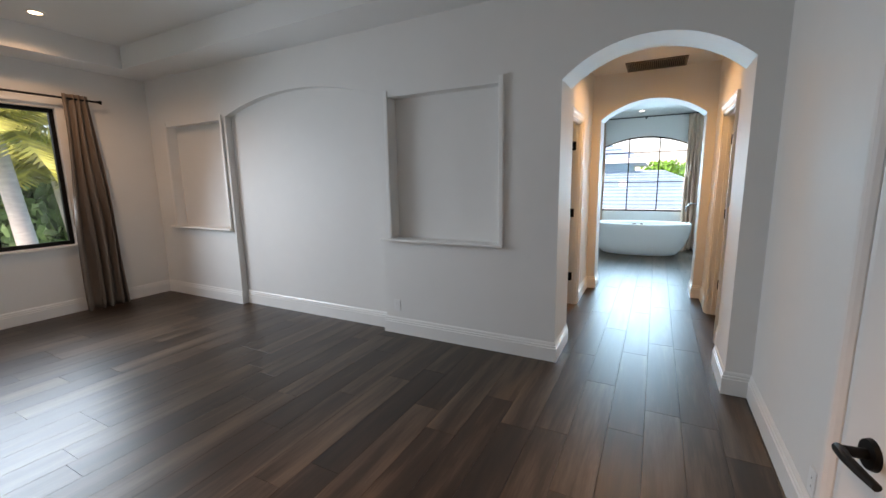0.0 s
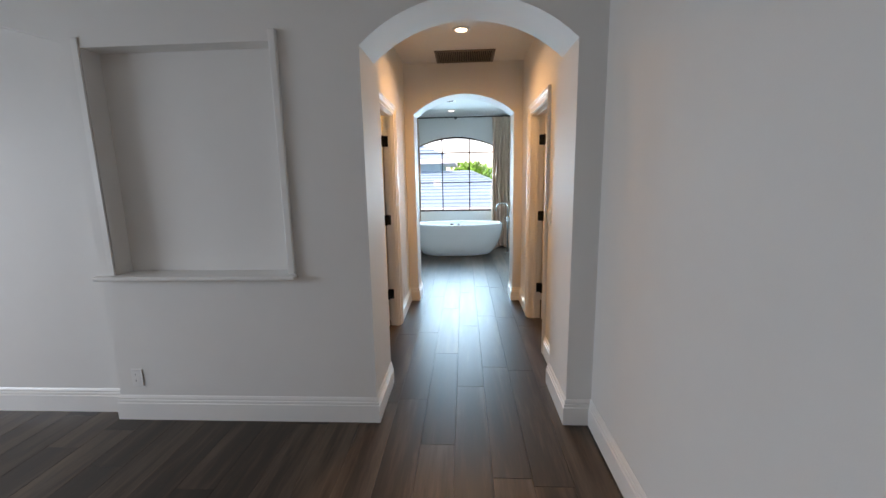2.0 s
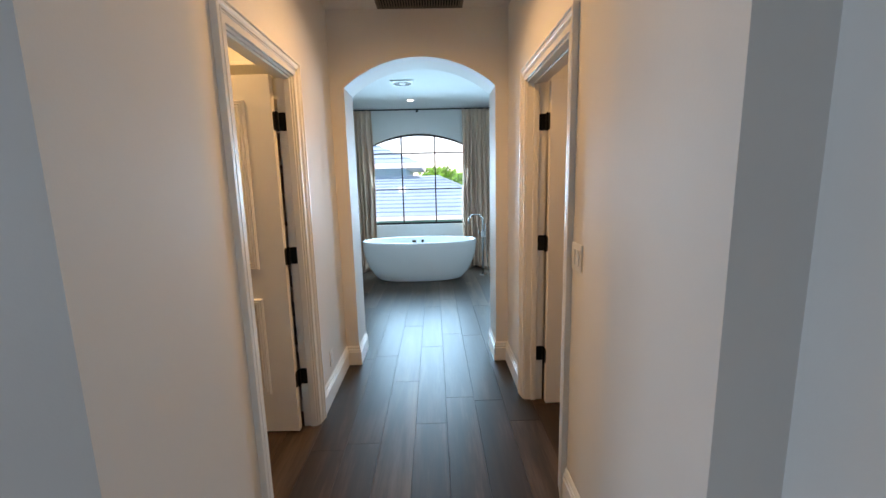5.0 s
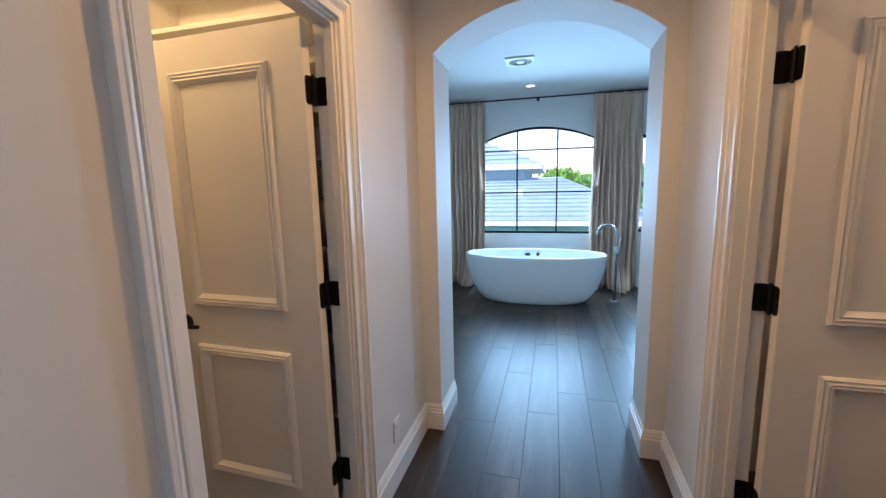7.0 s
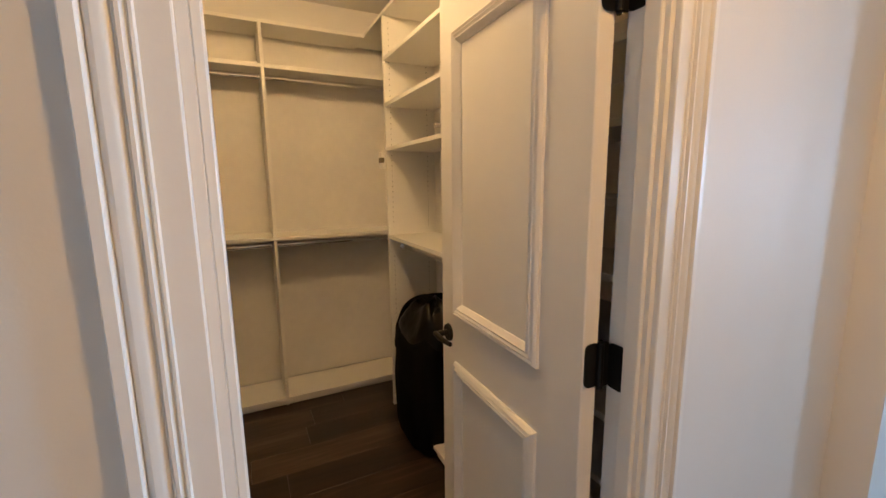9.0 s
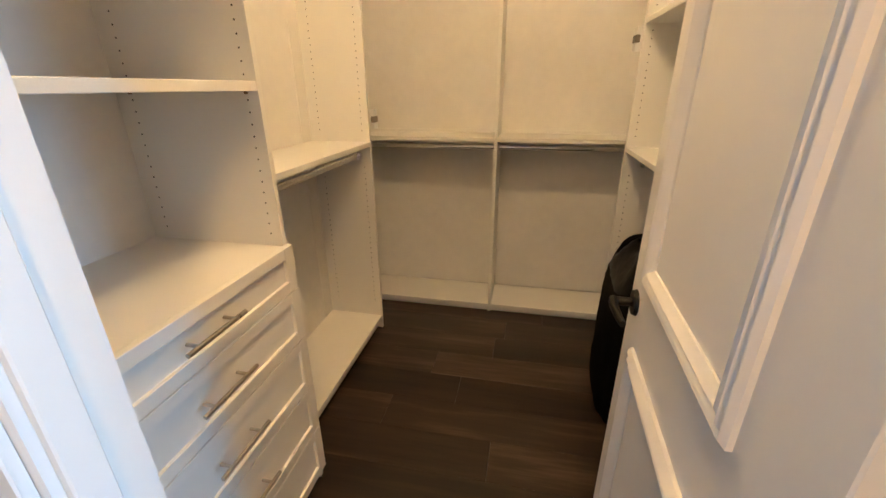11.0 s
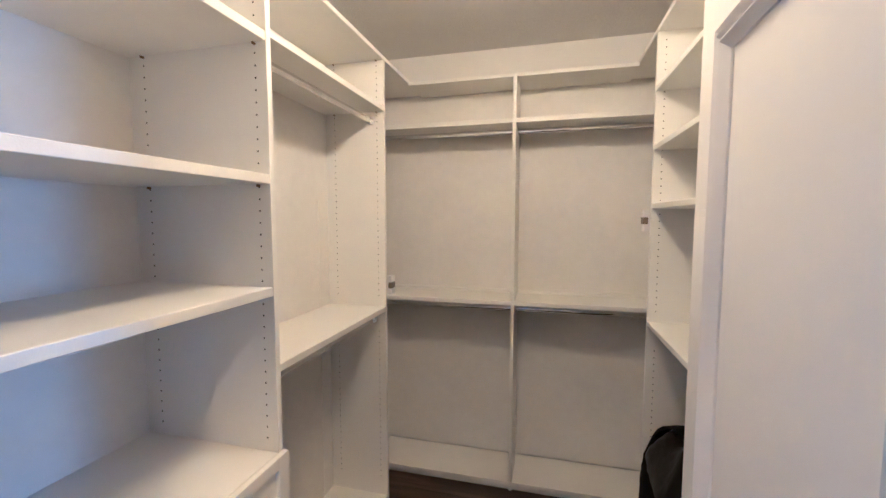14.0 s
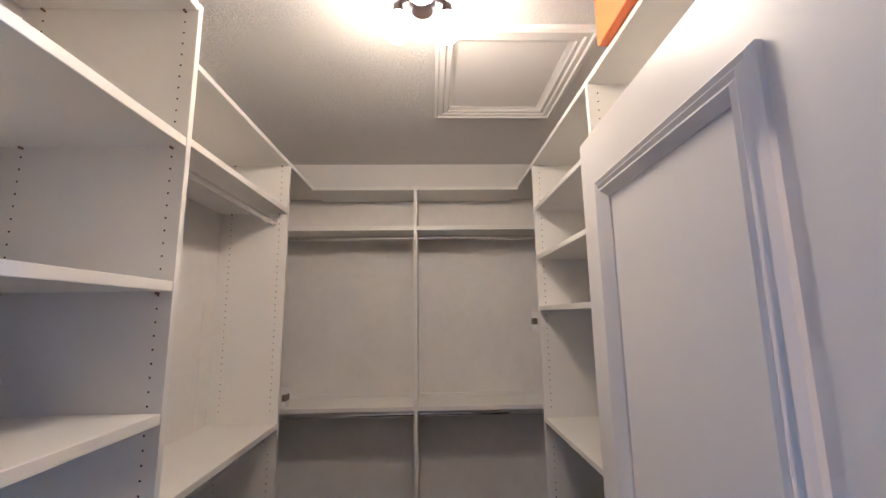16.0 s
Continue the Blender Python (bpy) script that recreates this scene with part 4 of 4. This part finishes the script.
def back_section():
    x0, x1 = -3.144, -2.825
    e = thing("hanging_section", ((x0 + x1) / 2, 4.8, 0), "white double-hang closet section across the back wall", "closet section", "closet hanging sections")
    part("back_panel", boxes((x0, x0 + 0.006, 3.83, 5.79, 0.062, TOP - 0.035)), MELABACK, e, "scuffed white backboard")
    part("divider", boxes((x0 + 0.006, x1, 4.795, 4.795 + 0.019, 0, 2.46), bev=0.001), MELA, e)
    for y0, y1 in ((3.83, 4.795), (4.814, 5.79)):
        for z in (2.216, 1.164, 0.055):
            part("shelf", boxes((x0 + 0.006, x1, y0, y1, z - 0.025, z), bev=0.0015), MELA, e)
        part("cleat", boxes((x0 + 0.006, x0 + 0.022, y0, y1, 1.164, 1.182)), MELA, e)
        part("toe_kick", boxes((x1 - 0.03, x1 - 0.015, y0, y1, 0, 0.03)), MELA, e)
        for z in (2.170, 1.092):
            rod_along(e, (-2.97, y0, z), (-2.97, y1, z))
    part("top_shelf", boxes((x0, x1 - 0.05, 4.153, 5.456, 2.461, 2.481), bev=0.0015), MELA, e)


back_section()


def shelf_section():
    x0, x1 = -2.515, -0.645
    f, b = 5.455, 5.794
    e = thing("shelf_section", ((x0 + x1) / 2, (f + b) / 2, 0), "white closet section with open shelves and shoe shelves", "closet section")
    d = -1.722
    for a in (x0, d, x1 - TH):
        part("side_panel", boxes((a, a + TH, f, b, 0, TOP - 0.02), bev=0.001), MELA, e)
    part("back_panel", boxes((x0 + TH, x1 - TH, b - 0.006, b, 0.05, TOP - 0.02)), MELABACK, e)
    part("top_shelf", boxes((-3.14, x1, f, b, TOP - 0.02, TOP), bev=0.0015), MELA, e)
    for z in (2.240, 1.978, 1.716, 1.170, 0.092):
        part("shelf", boxes((x0 + TH, d, f, b - 0.006, z - 0.022, z), bev=0.0015), MELA, e)
    for k in range(12):
        z = 0.105 + 0.1925 * k
        part("shoe_shelf", boxes((d + TH, x1 - TH, f, b - 0.006, z - 0.02, z), bev=0.0015), MELA, e)
    bm = cyl(bmesh.new(), (d + 0.026, f + 0.03, 1.745), (d + 0.026, f - 0.03, 1.745), 0.006, n=12)
    cyl(bm, (d + 0.026, f - 0.03, 1.745), (d + 0.026, f - 0.046, 1.745), 0.010, 0.008, n=14)
    part("valet_rod", bm, NICKEL, e, "small nickel valet rod")
    rod_along(e, (x0 + TH, 5.55, 1.095), (d, 5.55, 1.095))
    part("toe_kick", boxes((x0 + TH, x1 - TH, f + 0.035, f + 0.05, 0, 0.067)), MELA, e)
    pin_holes(e, 'x+', x0 + TH, (f + 0.035, b - 0.06), 1.22, 2.45)
    pin_holes(e, 'x+', x0 + TH, (f + 0.035, b - 0.06), 0.2, 1.05)
    pin_holes(e, 'x+', d + TH, (f + 0.035, b - 0.06), 0.2, 2.45)


shelf_section()


def catch(x, y, z, s):
    e = thing("cabinet_hinge", (x, y, z), "small metal cabinet hinge on a white plate at a panel edge", "cabinet hinge")
    part("mount_plate", boxes(tuple([*sorted((x - 0.055, x - 0.005)), *sorted((y - s * 0.004, y + s * 0.024)), z - 0.05, z + 0.05]), bev=0.001), PLATE, e)
    part("hinge_arm", boxes(tuple([*sorted((x - 0.050, x + 0.004)), *sorted((y + s * 0.008, y + s * 0.029)), z - 0.017, z + 0.015]), bev=0.003), VENTM, e, "grey metal arm")


catch(-2.505, 4.152, 1.285, 1)
catch(-2.515, 5.455, 1.64, -1)


def attic_hatch():
    x0, x1, y0, y1 = -2.42, -1.735, 4.925, 5.54
    z = CZ - 0.0005
    e = thing("attic_hatch", ((x0 + x1) / 2, (y0 + y1) / 2, z), "white framed attic access hatch in the closet ceiling", "ceiling hatch")
    prof = [(0, 0), (0, 0.018), (0.012, 0.026), (0.020, 0.020), (0.040, 0.022), (0.048, 0.016), (0.066, 0.018), (0.074, 0.010), (0.092, 0.006), (0.092, 0)]
    bm = bmesh.new()
    loop = [(x0, y0, z), (x0, y1, z), (x1, y1, z), (x1, y0, z)]
    sweep(bm, loop, (0, 0, -1), prof, closed=True)
    part("frame_moulding", bm, TRIM, e)
    part("hatch_panel", boxes((x0 + 0.09, x1 - 0.09, y0 + 0.09, y1 - 0.09, z - 0.004, z)), DOORP, e)


attic_hatch()


def closet_light():
    c = CLOSET_LAMP
    e = thing("closet_ceiling_light", c, "dark bronze ceiling light with three clear lit bulbs", "ceiling light")
    bm = bmesh.new()
    cyl(bm, c, c - Vector((0, 0, 0.022)), 0.062, 0.058, n=28)
    part("canopy", bm, BRONZE, e)
    bm = cyl(bmesh.new(), c - Vector((0, 0, 0.022)), c - Vector((0, 0, 0.106)), 0.043, 0.043, n=24)
    cyl(bm, c - Vector((0, 0, 0.106)), c - Vector((0, 0, 0.118)), 0.043, 0.034, n=24)
    part("hub", bm, BRONZE, e)
    for q in BULBS:
        o = Vector((q.x - c.x, q.y - c.y, 0)).normalized()
        p = c - Vector((0, 0, 0.052))
        arm = part("arm", tube(bmesh.new(), [p + o * 0.036, p + o * 0.065 + Vector((0, 0, 0.003)), q + Vector((0, 0, 0.006)), q], 0.008, n=10), BRONZE, e)
        part("socket", cyl(bmesh.new(), q, q - Vector((0, 0, 0.030)), 0.016, 0.018, n=18), BRONZE, arm)
        bm = bmesh.new()
        prof = [(0.017, 0.028), (0.024, 0.040), (0.038, 0.062), (0.044, 0.088), (0.038, 0.111), (0.022, 0.127), (0.004, 0.132)]
        rings = [[bm.verts.new(q + Vector((r * math.cos(i * math.pi / 9), r * math.sin(i * math.pi / 9), -h))) for i in range(18)] for r, h in prof]
        for s, u in zip(rings, rings[1:]):
            for i in range(18):
                bm.faces.new((s[i], s[(i + 1) % 18], u[(i + 1) % 18], u[i]))
        bm.faces.new(rings[-1])
        part("bulb", bm, BULBGLASS, arm, "lit glass bulb", smooth=80).visible_shadow = False


closet_light()


def orange_box():
    x0, x1, y0, y1, z0, z1 = -1.53, -1.19, 5.425, 5.71, TOP, TOP + 0.21
    e = thing("storage_box", ((x0 + x1) / 2, (y0 + y1) / 2, z0), "bright orange cardboard box on top of the closet shelves", "box")
    part("box_body", boxes((x0, x1, y0, y1, z0, z1 - 0.05), bev=0.002), ORANGE, e)
    part("lid", boxes((x0 - 0.003, x1 + 0.003, y0 - 0.003, y1 + 0.003, z1 - 0.049, z1), bev=0.003), ORANGE, e)


orange_box()


def garment_bag():
    cx, cy = -2.10, 5.555
    e = thing("duffel_bag", (cx, cy, 0), "black soft travel bag with straps standing on the closet floor", "bag")
    n = 48

    def hull(prof, flat, wrinkle):
        """Rings (z, half width, half depth, shift along x), squarish below and soft above."""
        bm = bmesh.new()
        rings = []
        for z, a, b, dx in prof:
            ring = []
            for k in range(n):
                t = 2 * math.pi * k / n
                c, s = math.cos(t), math.sin(t)
                w = 1 + wrinkle * (0.5 * math.sin(3 * t + z * 11) + 0.35 * math.sin(7 * t - z * 23) + 0.25 * math.sin(13 * t + z * 31))
                ring.append(bm.verts.new((cx + dx + a * w * abs(c) ** flat * math.copysign(1, c), cy + b * w * abs(s) ** flat * math.copysign(1, s),
                                          max(0.001, z + wrinkle * 0.25 * math.sin(5 * t + 9 * z) * min(1, z * 2)))))
            rings.append(ring)
        for s, u in zip(rings, rings[1:]):
            for k in range(n):
                bm.faces.new((s[k], s[(k + 1) % n], u[(k + 1) % n], u[k]))
        bm.faces.new(rings[0][::-1])
        bm.faces.new(rings[-1])
        return bm
    part("bag_body", hull([(0.0, 0.225, 0.145, 0), (0.012, 0.24, 0.155, 0), (0.05, 0.252, 0.163, 0), (0.20, 0.257, 0.168, 0), (0.36, 0.257, 0.170, 0), (0.50, 0.255, 0.168, 0.003),
                           (0.58, 0.250, 0.164, 0.006), (0.63, 0.236, 0.154, 0.012), (0.66, 0.20, 0.13, 0.02), (0.67, 0.10, 0.07, 0.03)], 0.52, 0.06), NYLON, e, smooth=80)
    part("folded_top", hull([(0.60, 0.238, 0.150, 0.010), (0.66, 0.232, 0.150, 0.012), (0.70, 0.215, 0.140, 0.022), (0.745, 0.188, 0.124, 0.036), (0.785, 0.155, 0.105, 0.052),
                             (0.82, 0.115, 0.082, 0.066), (0.845, 0.07, 0.052, 0.076), (0.855, 0.02, 0.016, 0.08)], 0.74, 0.085), GLOSSBLACK, e, "crumpled shiny black top", smooth=80)
    part("side_pouch", hull([(0.40, 0.05, 0.07, -0.20), (0.42, 0.085, 0.12, -0.20), (0.50, 0.098, 0.135, -0.195), (0.60, 0.095, 0.13, -0.185), (0.67, 0.075, 0.10, -0.17), (0.70, 0.03, 0.05, -0.16)], 0.7, 0.16), NYLON, e, smooth=80)

    def band(pts, half, thick):
        """A flat webbing strap along a way."""
        bm = bmesh.new()
        pts = [Vector(p) for p in pts]
        rings = []
        for i, p in enumerate(pts):
            d = (pts[min(i + 1, len(pts) - 1)] - pts[max(i - 1, 0)]).normalized()
            out = (p - Vector((cx + 0.03, cy, 0.5))).normalized()
            side = d.cross(out).normalized()
            up = side.cross(d).normalized()
            rings.append([bm.verts.new(p + side * a + up * h) for a, h in ((-half, 0), (half, 0), (half, thick), (-half, thick))])
        for s, u in zip(rings, rings[1:]):
            for k in range(4):
                bm.faces.new((s[k], s[(k + 1) % 4], u[(k + 1) % 4], u[k]))
        bm.faces.new(rings[0][::-1])
        bm.faces.new(rings[-1])
        return bm
    for dy in (-0.085, 0.05):
        way = [(-0.262, 0.40), (-0.268, 0.52), (-0.255, 0.62), (-0.222, 0.70), (-0.165, 0.76), (-0.10, 0.805), (-0.02, 0.845), (0.06, 0.868), (0.13, 0.855)]
        part("shoulder_strap", band([(cx + a, cy + dy * (1 - 0.35 * i / 8), z + 0.004) for i, (a, z) in enumerate(way)], 0.024, 0.011), NYLON, e)


garment_bag()


# ---- outside ----
setting("ground", boxes((-400, 400, -400, 400, -3.6, -3.4)), GRASS, "green lawn", "ground")


def tiled_slope(bm, a, b, c, d, rows, thick=0.05):
    """Courses of a roof slope: a-b is the eave, d-c the ridge; each course steps over the one below."""
    a, b, c, d = (Vector(p) for p in (a, b, c, d))
    up = ((d + c) / 2 - (a + b) / 2)
    n = (b - a).cross(up).normalized()
    if n.z < 0:
        n = -n
    for k in range(rows):
        t0, t1 = k / rows, min(1.0, (k + 1.12) / rows)
        p = [a + (d - a) * t0, b + (c - b) * t0, b + (c - b) * t1, a + (d - a) * t1]
        lo = n * thick
        v = [bm.verts.new(p[0] + lo), bm.verts.new(p[1] + lo), bm.verts.new(p[2] + n * 0.004), bm.verts.new(p[3] + n * 0.004),
             bm.verts.new(p[0]), bm.verts.new(p[1])]
        bm.faces.new((v[0], v[1], v[2], v[3]))
        bm.faces.new((v[0], v[4], v[5], v[1]))


def neighbour_house():
    e = thing("neighbour_house", (-3, 22, -3.4), "two-storey pale stucco house with grey tiled hip roofs", "house")
    ex0, ex1, ey, ez = -14.0, 3.3, 17.6, 0.30
    rx0, rx1, ry, rz = -10.0, 0.48, 22.2, 1.72
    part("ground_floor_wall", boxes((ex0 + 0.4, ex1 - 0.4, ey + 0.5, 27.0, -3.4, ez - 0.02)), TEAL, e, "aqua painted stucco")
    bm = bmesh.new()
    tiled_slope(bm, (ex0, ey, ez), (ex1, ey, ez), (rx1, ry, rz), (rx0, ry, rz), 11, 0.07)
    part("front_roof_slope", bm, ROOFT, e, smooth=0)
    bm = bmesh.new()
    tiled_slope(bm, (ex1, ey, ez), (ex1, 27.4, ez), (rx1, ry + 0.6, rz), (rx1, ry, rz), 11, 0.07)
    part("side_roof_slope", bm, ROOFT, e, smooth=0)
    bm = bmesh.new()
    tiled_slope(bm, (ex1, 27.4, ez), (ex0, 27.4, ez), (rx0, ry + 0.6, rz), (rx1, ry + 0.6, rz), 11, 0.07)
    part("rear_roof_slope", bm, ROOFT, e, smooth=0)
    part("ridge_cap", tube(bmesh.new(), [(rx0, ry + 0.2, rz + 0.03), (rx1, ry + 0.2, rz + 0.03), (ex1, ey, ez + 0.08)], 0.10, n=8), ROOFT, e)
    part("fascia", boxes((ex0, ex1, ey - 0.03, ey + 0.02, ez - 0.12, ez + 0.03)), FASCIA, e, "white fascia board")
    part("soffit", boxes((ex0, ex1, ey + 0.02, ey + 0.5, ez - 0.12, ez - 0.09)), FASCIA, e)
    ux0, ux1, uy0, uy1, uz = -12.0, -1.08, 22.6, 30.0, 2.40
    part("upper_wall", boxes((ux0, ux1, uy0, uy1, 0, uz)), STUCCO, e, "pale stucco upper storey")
    o = 0.75
    bm = bmesh.new()
    apex0, apex1 = (-8.5, 26.3, 4.65), (-5.5, 26.3, 4.65)
    tiled_slope(bm, (ux0 - o, uy0 - o, uz), (ux1 + o, uy0 - o, uz), apex1, apex0, 10, 0.07)
    part("upper_front_slope", bm, ROOFT, e, smooth=0)
    bm = bmesh.new()
    tiled_slope(bm, (ux1 + o, uy0 - o, uz), (ux1 + o, uy1 + o, uz), apex1, apex1, 10, 0.07)
    part("upper_side_slope", bm, ROOFT, e, smooth=0)
    part("upper_fascia", boxes((ux0 - o, ux1 + o, uy0 - o - 0.03, uy0 - o + 0.02, uz - 0.2, uz + 0.03), (ux1 + o - 0.03, ux1 + o + 0.02, uy0 - o + 0.02, uy1 + o, uz - 0.2, uz + 0.03)), FASCIA, e)
    part("upper_soffit", boxes((ux0 - o, ux1 + o, uy0 - o + 0.02, uy1, uz - 0.2, uz - 0.16)), FASCIA, e)
    part("roof_vent", boxes((-1.25, -0.95, 20.1, 20.4, 1.1, 1.36), bev=0.03), FASCIA, e, "white roof vent box")


neighbour_house()


def leaf_cloud(bm, centre, radii, count, size, rnd):
    for _ in range(count):
        while True:
            v = Vector((rnd.uniform(-1, 1), rnd.uniform(-1, 1), rnd.uniform(-1, 1)))
            if 0.35 < v.length < 1:
                break
        w = 0.82 + 0.35 * noise.noise(v * 2.3 + Vector(centre))
        p = Vector(centre) + Vector((v.x * radii[0], v.y * radii[1], v.z * radii[2])) * w
        q = Euler((rnd.uniform(0, 6.3), rnd.uniform(0, 6.3), rnd.uniform(0, 6.3))).to_matrix()
        s = size * rnd.uniform(0.6, 1.3)
        f = [q @ Vector(c) * s + p for c in ((-0.5, -0.22, 0), (0.1, -0.32, 0.08), (0.6, 0, 0), (0.1, 0.32, 0.08), (-0.5, 0.22, 0))]
        bm.faces.new([bm.verts.new(c) for c in f])


def tree(x, y, z, h, r, seed, leaf, count, size, label):
    rnd = random.Random(seed)
    e = thing("tree", (x, y, z), label, "tree", "trees")
    bm = bmesh.new()
    tube(bm, [(x, y, z), (x + 0.1, y, z + h * 0.3), (x, y + 0.1, z + h * 0.62)], [0.24, 0.17, 0.10], n=10)
    for k in range(5):
        t = k * 1.26 + rnd.random()
        s = Vector((x, y, z + h * rnd.uniform(0.35, 0.55)))
        tube(bm, [s, s + Vector((math.cos(t) * r * 0.4, math.sin(t) * r * 0.4, h * 0.14)), s + Vector((math.cos(t) * r * 0.75, math.sin(t) * r * 0.75, h * 0.26))], [0.08, 0.05, 0.02], n=7)
    part("trunk", bm, WOODBARK, e)
    bm = bmesh.new()
    for k in range(9):
        t = k * 2.4
        q = r * 0.62 * math.sqrt((k + 0.3) / 9)
        leaf_cloud(bm, (x + q * math.cos(t), y + q * math.sin(t), z + h * (0.72 + 0.16 * rnd.random() - 0.12 * q / r)), (r * 0.48, r * 0.48, h * 0.17), count // 9, size, rnd)
    part("crown", bm, leaf, e, smooth=0)


for k, (tx, ty, th, tr) in enumerate(((1.2, 46, 6.7, 3.6), (4.8, 44, 6.4, 3.4), (8.5, 47, 6.9, 3.8), (-2.5, 48, 5.6, 3.4), (12.5, 43, 6.8, 3.8), (5.6, 24, 6.2, 2.6), (9.0, 22, 6.4, 2.8))):
    tree(tx, ty, -3.4, th, tr, 11 + k, LEAF, 2600, 0.42, "leafy green broadleaf tree beyond the neighbouring roof")


def palm(x, y, z, h, r, seed, label):
    rnd = random.Random(seed)
    e = thing("palm_tree", (x, y, z), label, "palm tree", "palms")
    bm = bmesh.new()
    pts = [(x + 0.16 * math.sin(k * 0.5), y - 0.05 * k, z + h * k / 8) for k in range(9)]
    tube(bm, pts, [r * (1.15 - 0.05 * k + (0.03 if k % 2 else 0)) for k in range(9)], n=16)
    part("trunk", bm, BARK, e, "pale smooth palm trunk")
    top = Vector(pts[-1])
    bm = bmesh.new()
    for k in range(22):
        t = k * 2.39996
        lift = 1.0 - 1.1 * (k / 22)
        L = 1.5 + 0.4 * rnd.random()
        o = Vector((math.cos(t), math.sin(t), 0))
        s = Vector((-o.y, o.x, 0))
        ax = [top + o * (L * u) + Vector((0, 0, L * (lift * u - 0.62 * u * u))) for u in [i / 26 for i in range(27)]]
        for i in range(2, 27):
            for sd in (-1, 1):
                w = 0.62 * math.sin(math.pi * min(1, 0.12 + i / 27)) * rnd.uniform(0.8, 1.1)
                a, b = ax[i - 1], ax[i]
                tip = b + s * sd * w + Vector((0, 0, -0.45 * w)) + o * 0.22
                bm.faces.new([bm.verts.new(a), bm.verts.new(b), bm.verts.new(tip)])
    part("crown", bm, FROND, e, "yellow-green drooping fronds", smooth=0)


palm(-9.6, 3.55, -3.4, 6.0, 0.155, 3, "palm tree with pale trunk and yellowing fronds outside the window")
palm(-11.4, 4.9, -3.4, 5.4, 0.13, 8, "palm tree with green fronds among shrubs")


def shrub(x, y, z, r, h, seed):
    rnd = random.Random(seed)
    e = thing("shrub", (x, y, z), "dense green tropical shrub outside the bedroom window", "shrub", "garden shrubs")
    bm = bmesh.new()
    for k in range(6):
        t = k * 1.05
        tube(bm, [(x, y, z), (x + r * 0.35 * math.cos(t), y + r * 0.35 * math.sin(t), z + h * 0.6)], [0.06, 0.02], n=6)
    part("stems", bm, WOODBARK, e)
    bm = bmesh.new()
    for k in range(5):
        leaf_cloud(bm, (x + rnd.uniform(-0.4, 0.4) * r, y + rnd.uniform(-0.4, 0.4) * r, z + h * (0.3 + 0.14 * k)), (r * 0.8, r * 0.8, h * 0.24), 520, 0.34, rnd)
    part("foliage", bm, DARKLEAF, e, smooth=0)


for k, (sx, sy, sr, sh) in enumerate(((-12.6, 1.2, 1.7, 5.3), (-12.9, 3.4, 1.8, 5.0), (-12.4, 5.6, 1.7, 5.4), (-15.5, 2.2, 2.2, 6.8), (-15.2, 5.2, 2.2, 6.6), (-15.4, 8.2, 2.4, 6.8), (-12.6, 7.6, 1.6, 4.8))):
    shrub(sx, sy, -3.4, sr, sh, 40 + k)


# ---- floor planks ----
def plank_floor():
    slab = boxes((-6.0, 3.0, -1.8, 10.25, -0.12, -0.006))
    fl = setting("floor", slab, GROUT, "dark grey-brown wood-look vinyl plank floor", "floor")
    rooms = [(-5.9, 0.9, 0.64, 3.73), (-1.8, 0.9, -1.8, 0.64), (HL, HR, 3.73, A2), (BX0, BX1, A2, 10.25), (-3.15, HL, 3.8, 5.8), (HR, 3.0, 4.13, 6.2)]
    W, L, g = 0.1985, 1.22, 0.0005
    phase = {0: 0.42, -1: 0.98, 1: 0.725, -2: 0.24}
    rnd = random.Random(21)
    cache = {}

    def mesh(length, w):
        key = (round(length, 3), round(w, 3))
        if key not in cache:
            bm = bmesh.new()
            a, b = w / 2 - g, length / 2 - g
            lo = [bm.verts.new((sx * (a + 0.0006), sy * (b + 0.0006), -0.005)) for sx, sy in ((-1, -1), (1, -1), (1, 1), (-1, 1))]
            mid = [bm.verts.new((sx * a, sy * b, -0.0012)) for sx, sy in ((-1, -1), (1, -1), (1, 1), (-1, 1))]
            top = [bm.verts.new((sx * (a - 0.0010), sy * (b - 0.0010), 0)) for sx, sy in ((-1, -1), (1, -1), (1, 1), (-1, 1))]
            for r, s in ((lo, mid), (mid, top)):
                for k in range(4):
                    bm.faces.new((r[k], r[(k + 1) % 4], s[(k + 1) % 4], s[k]))
            bm.faces.new(top)
            me = bpy.data.meshes.new("plank")
            bm.to_mesh(me)
            bm.free()
            me.materials.append(FLOOR)
            cache[key] = me
        return cache[key]
    for lane in range(-31, 15):
        x0 = 0.0755 + lane * W
        x1 = x0 + W
        xc = (x0 + x1) / 2
        spans = sorted((r[2], r[3]) for r in rooms if r[0] - 0.1 < xc < r[1] + 0.1)
        merged = []
        for s in spans:
            if merged and s[0] <= merged[-1][1] + 0.05:
                merged[-1][1] = max(merged[-1][1], s[1])
            else:
                merged.append(list(s))
        ph = phase.get(lane, rnd.uniform(0, L))
        for s0, s1 in merged:
            y = ph + L * math.floor((s0 - ph) / L)
            while y < s1:
                a, b = max(y, s0), min(y + L, s1)
                if b - a > 0.03:
                    o = new("plank", mesh(b - a, W))
                    o.parent = fl
                    o.location = (xc, (a + b) / 2, 0)
                y += L


plank_floor()
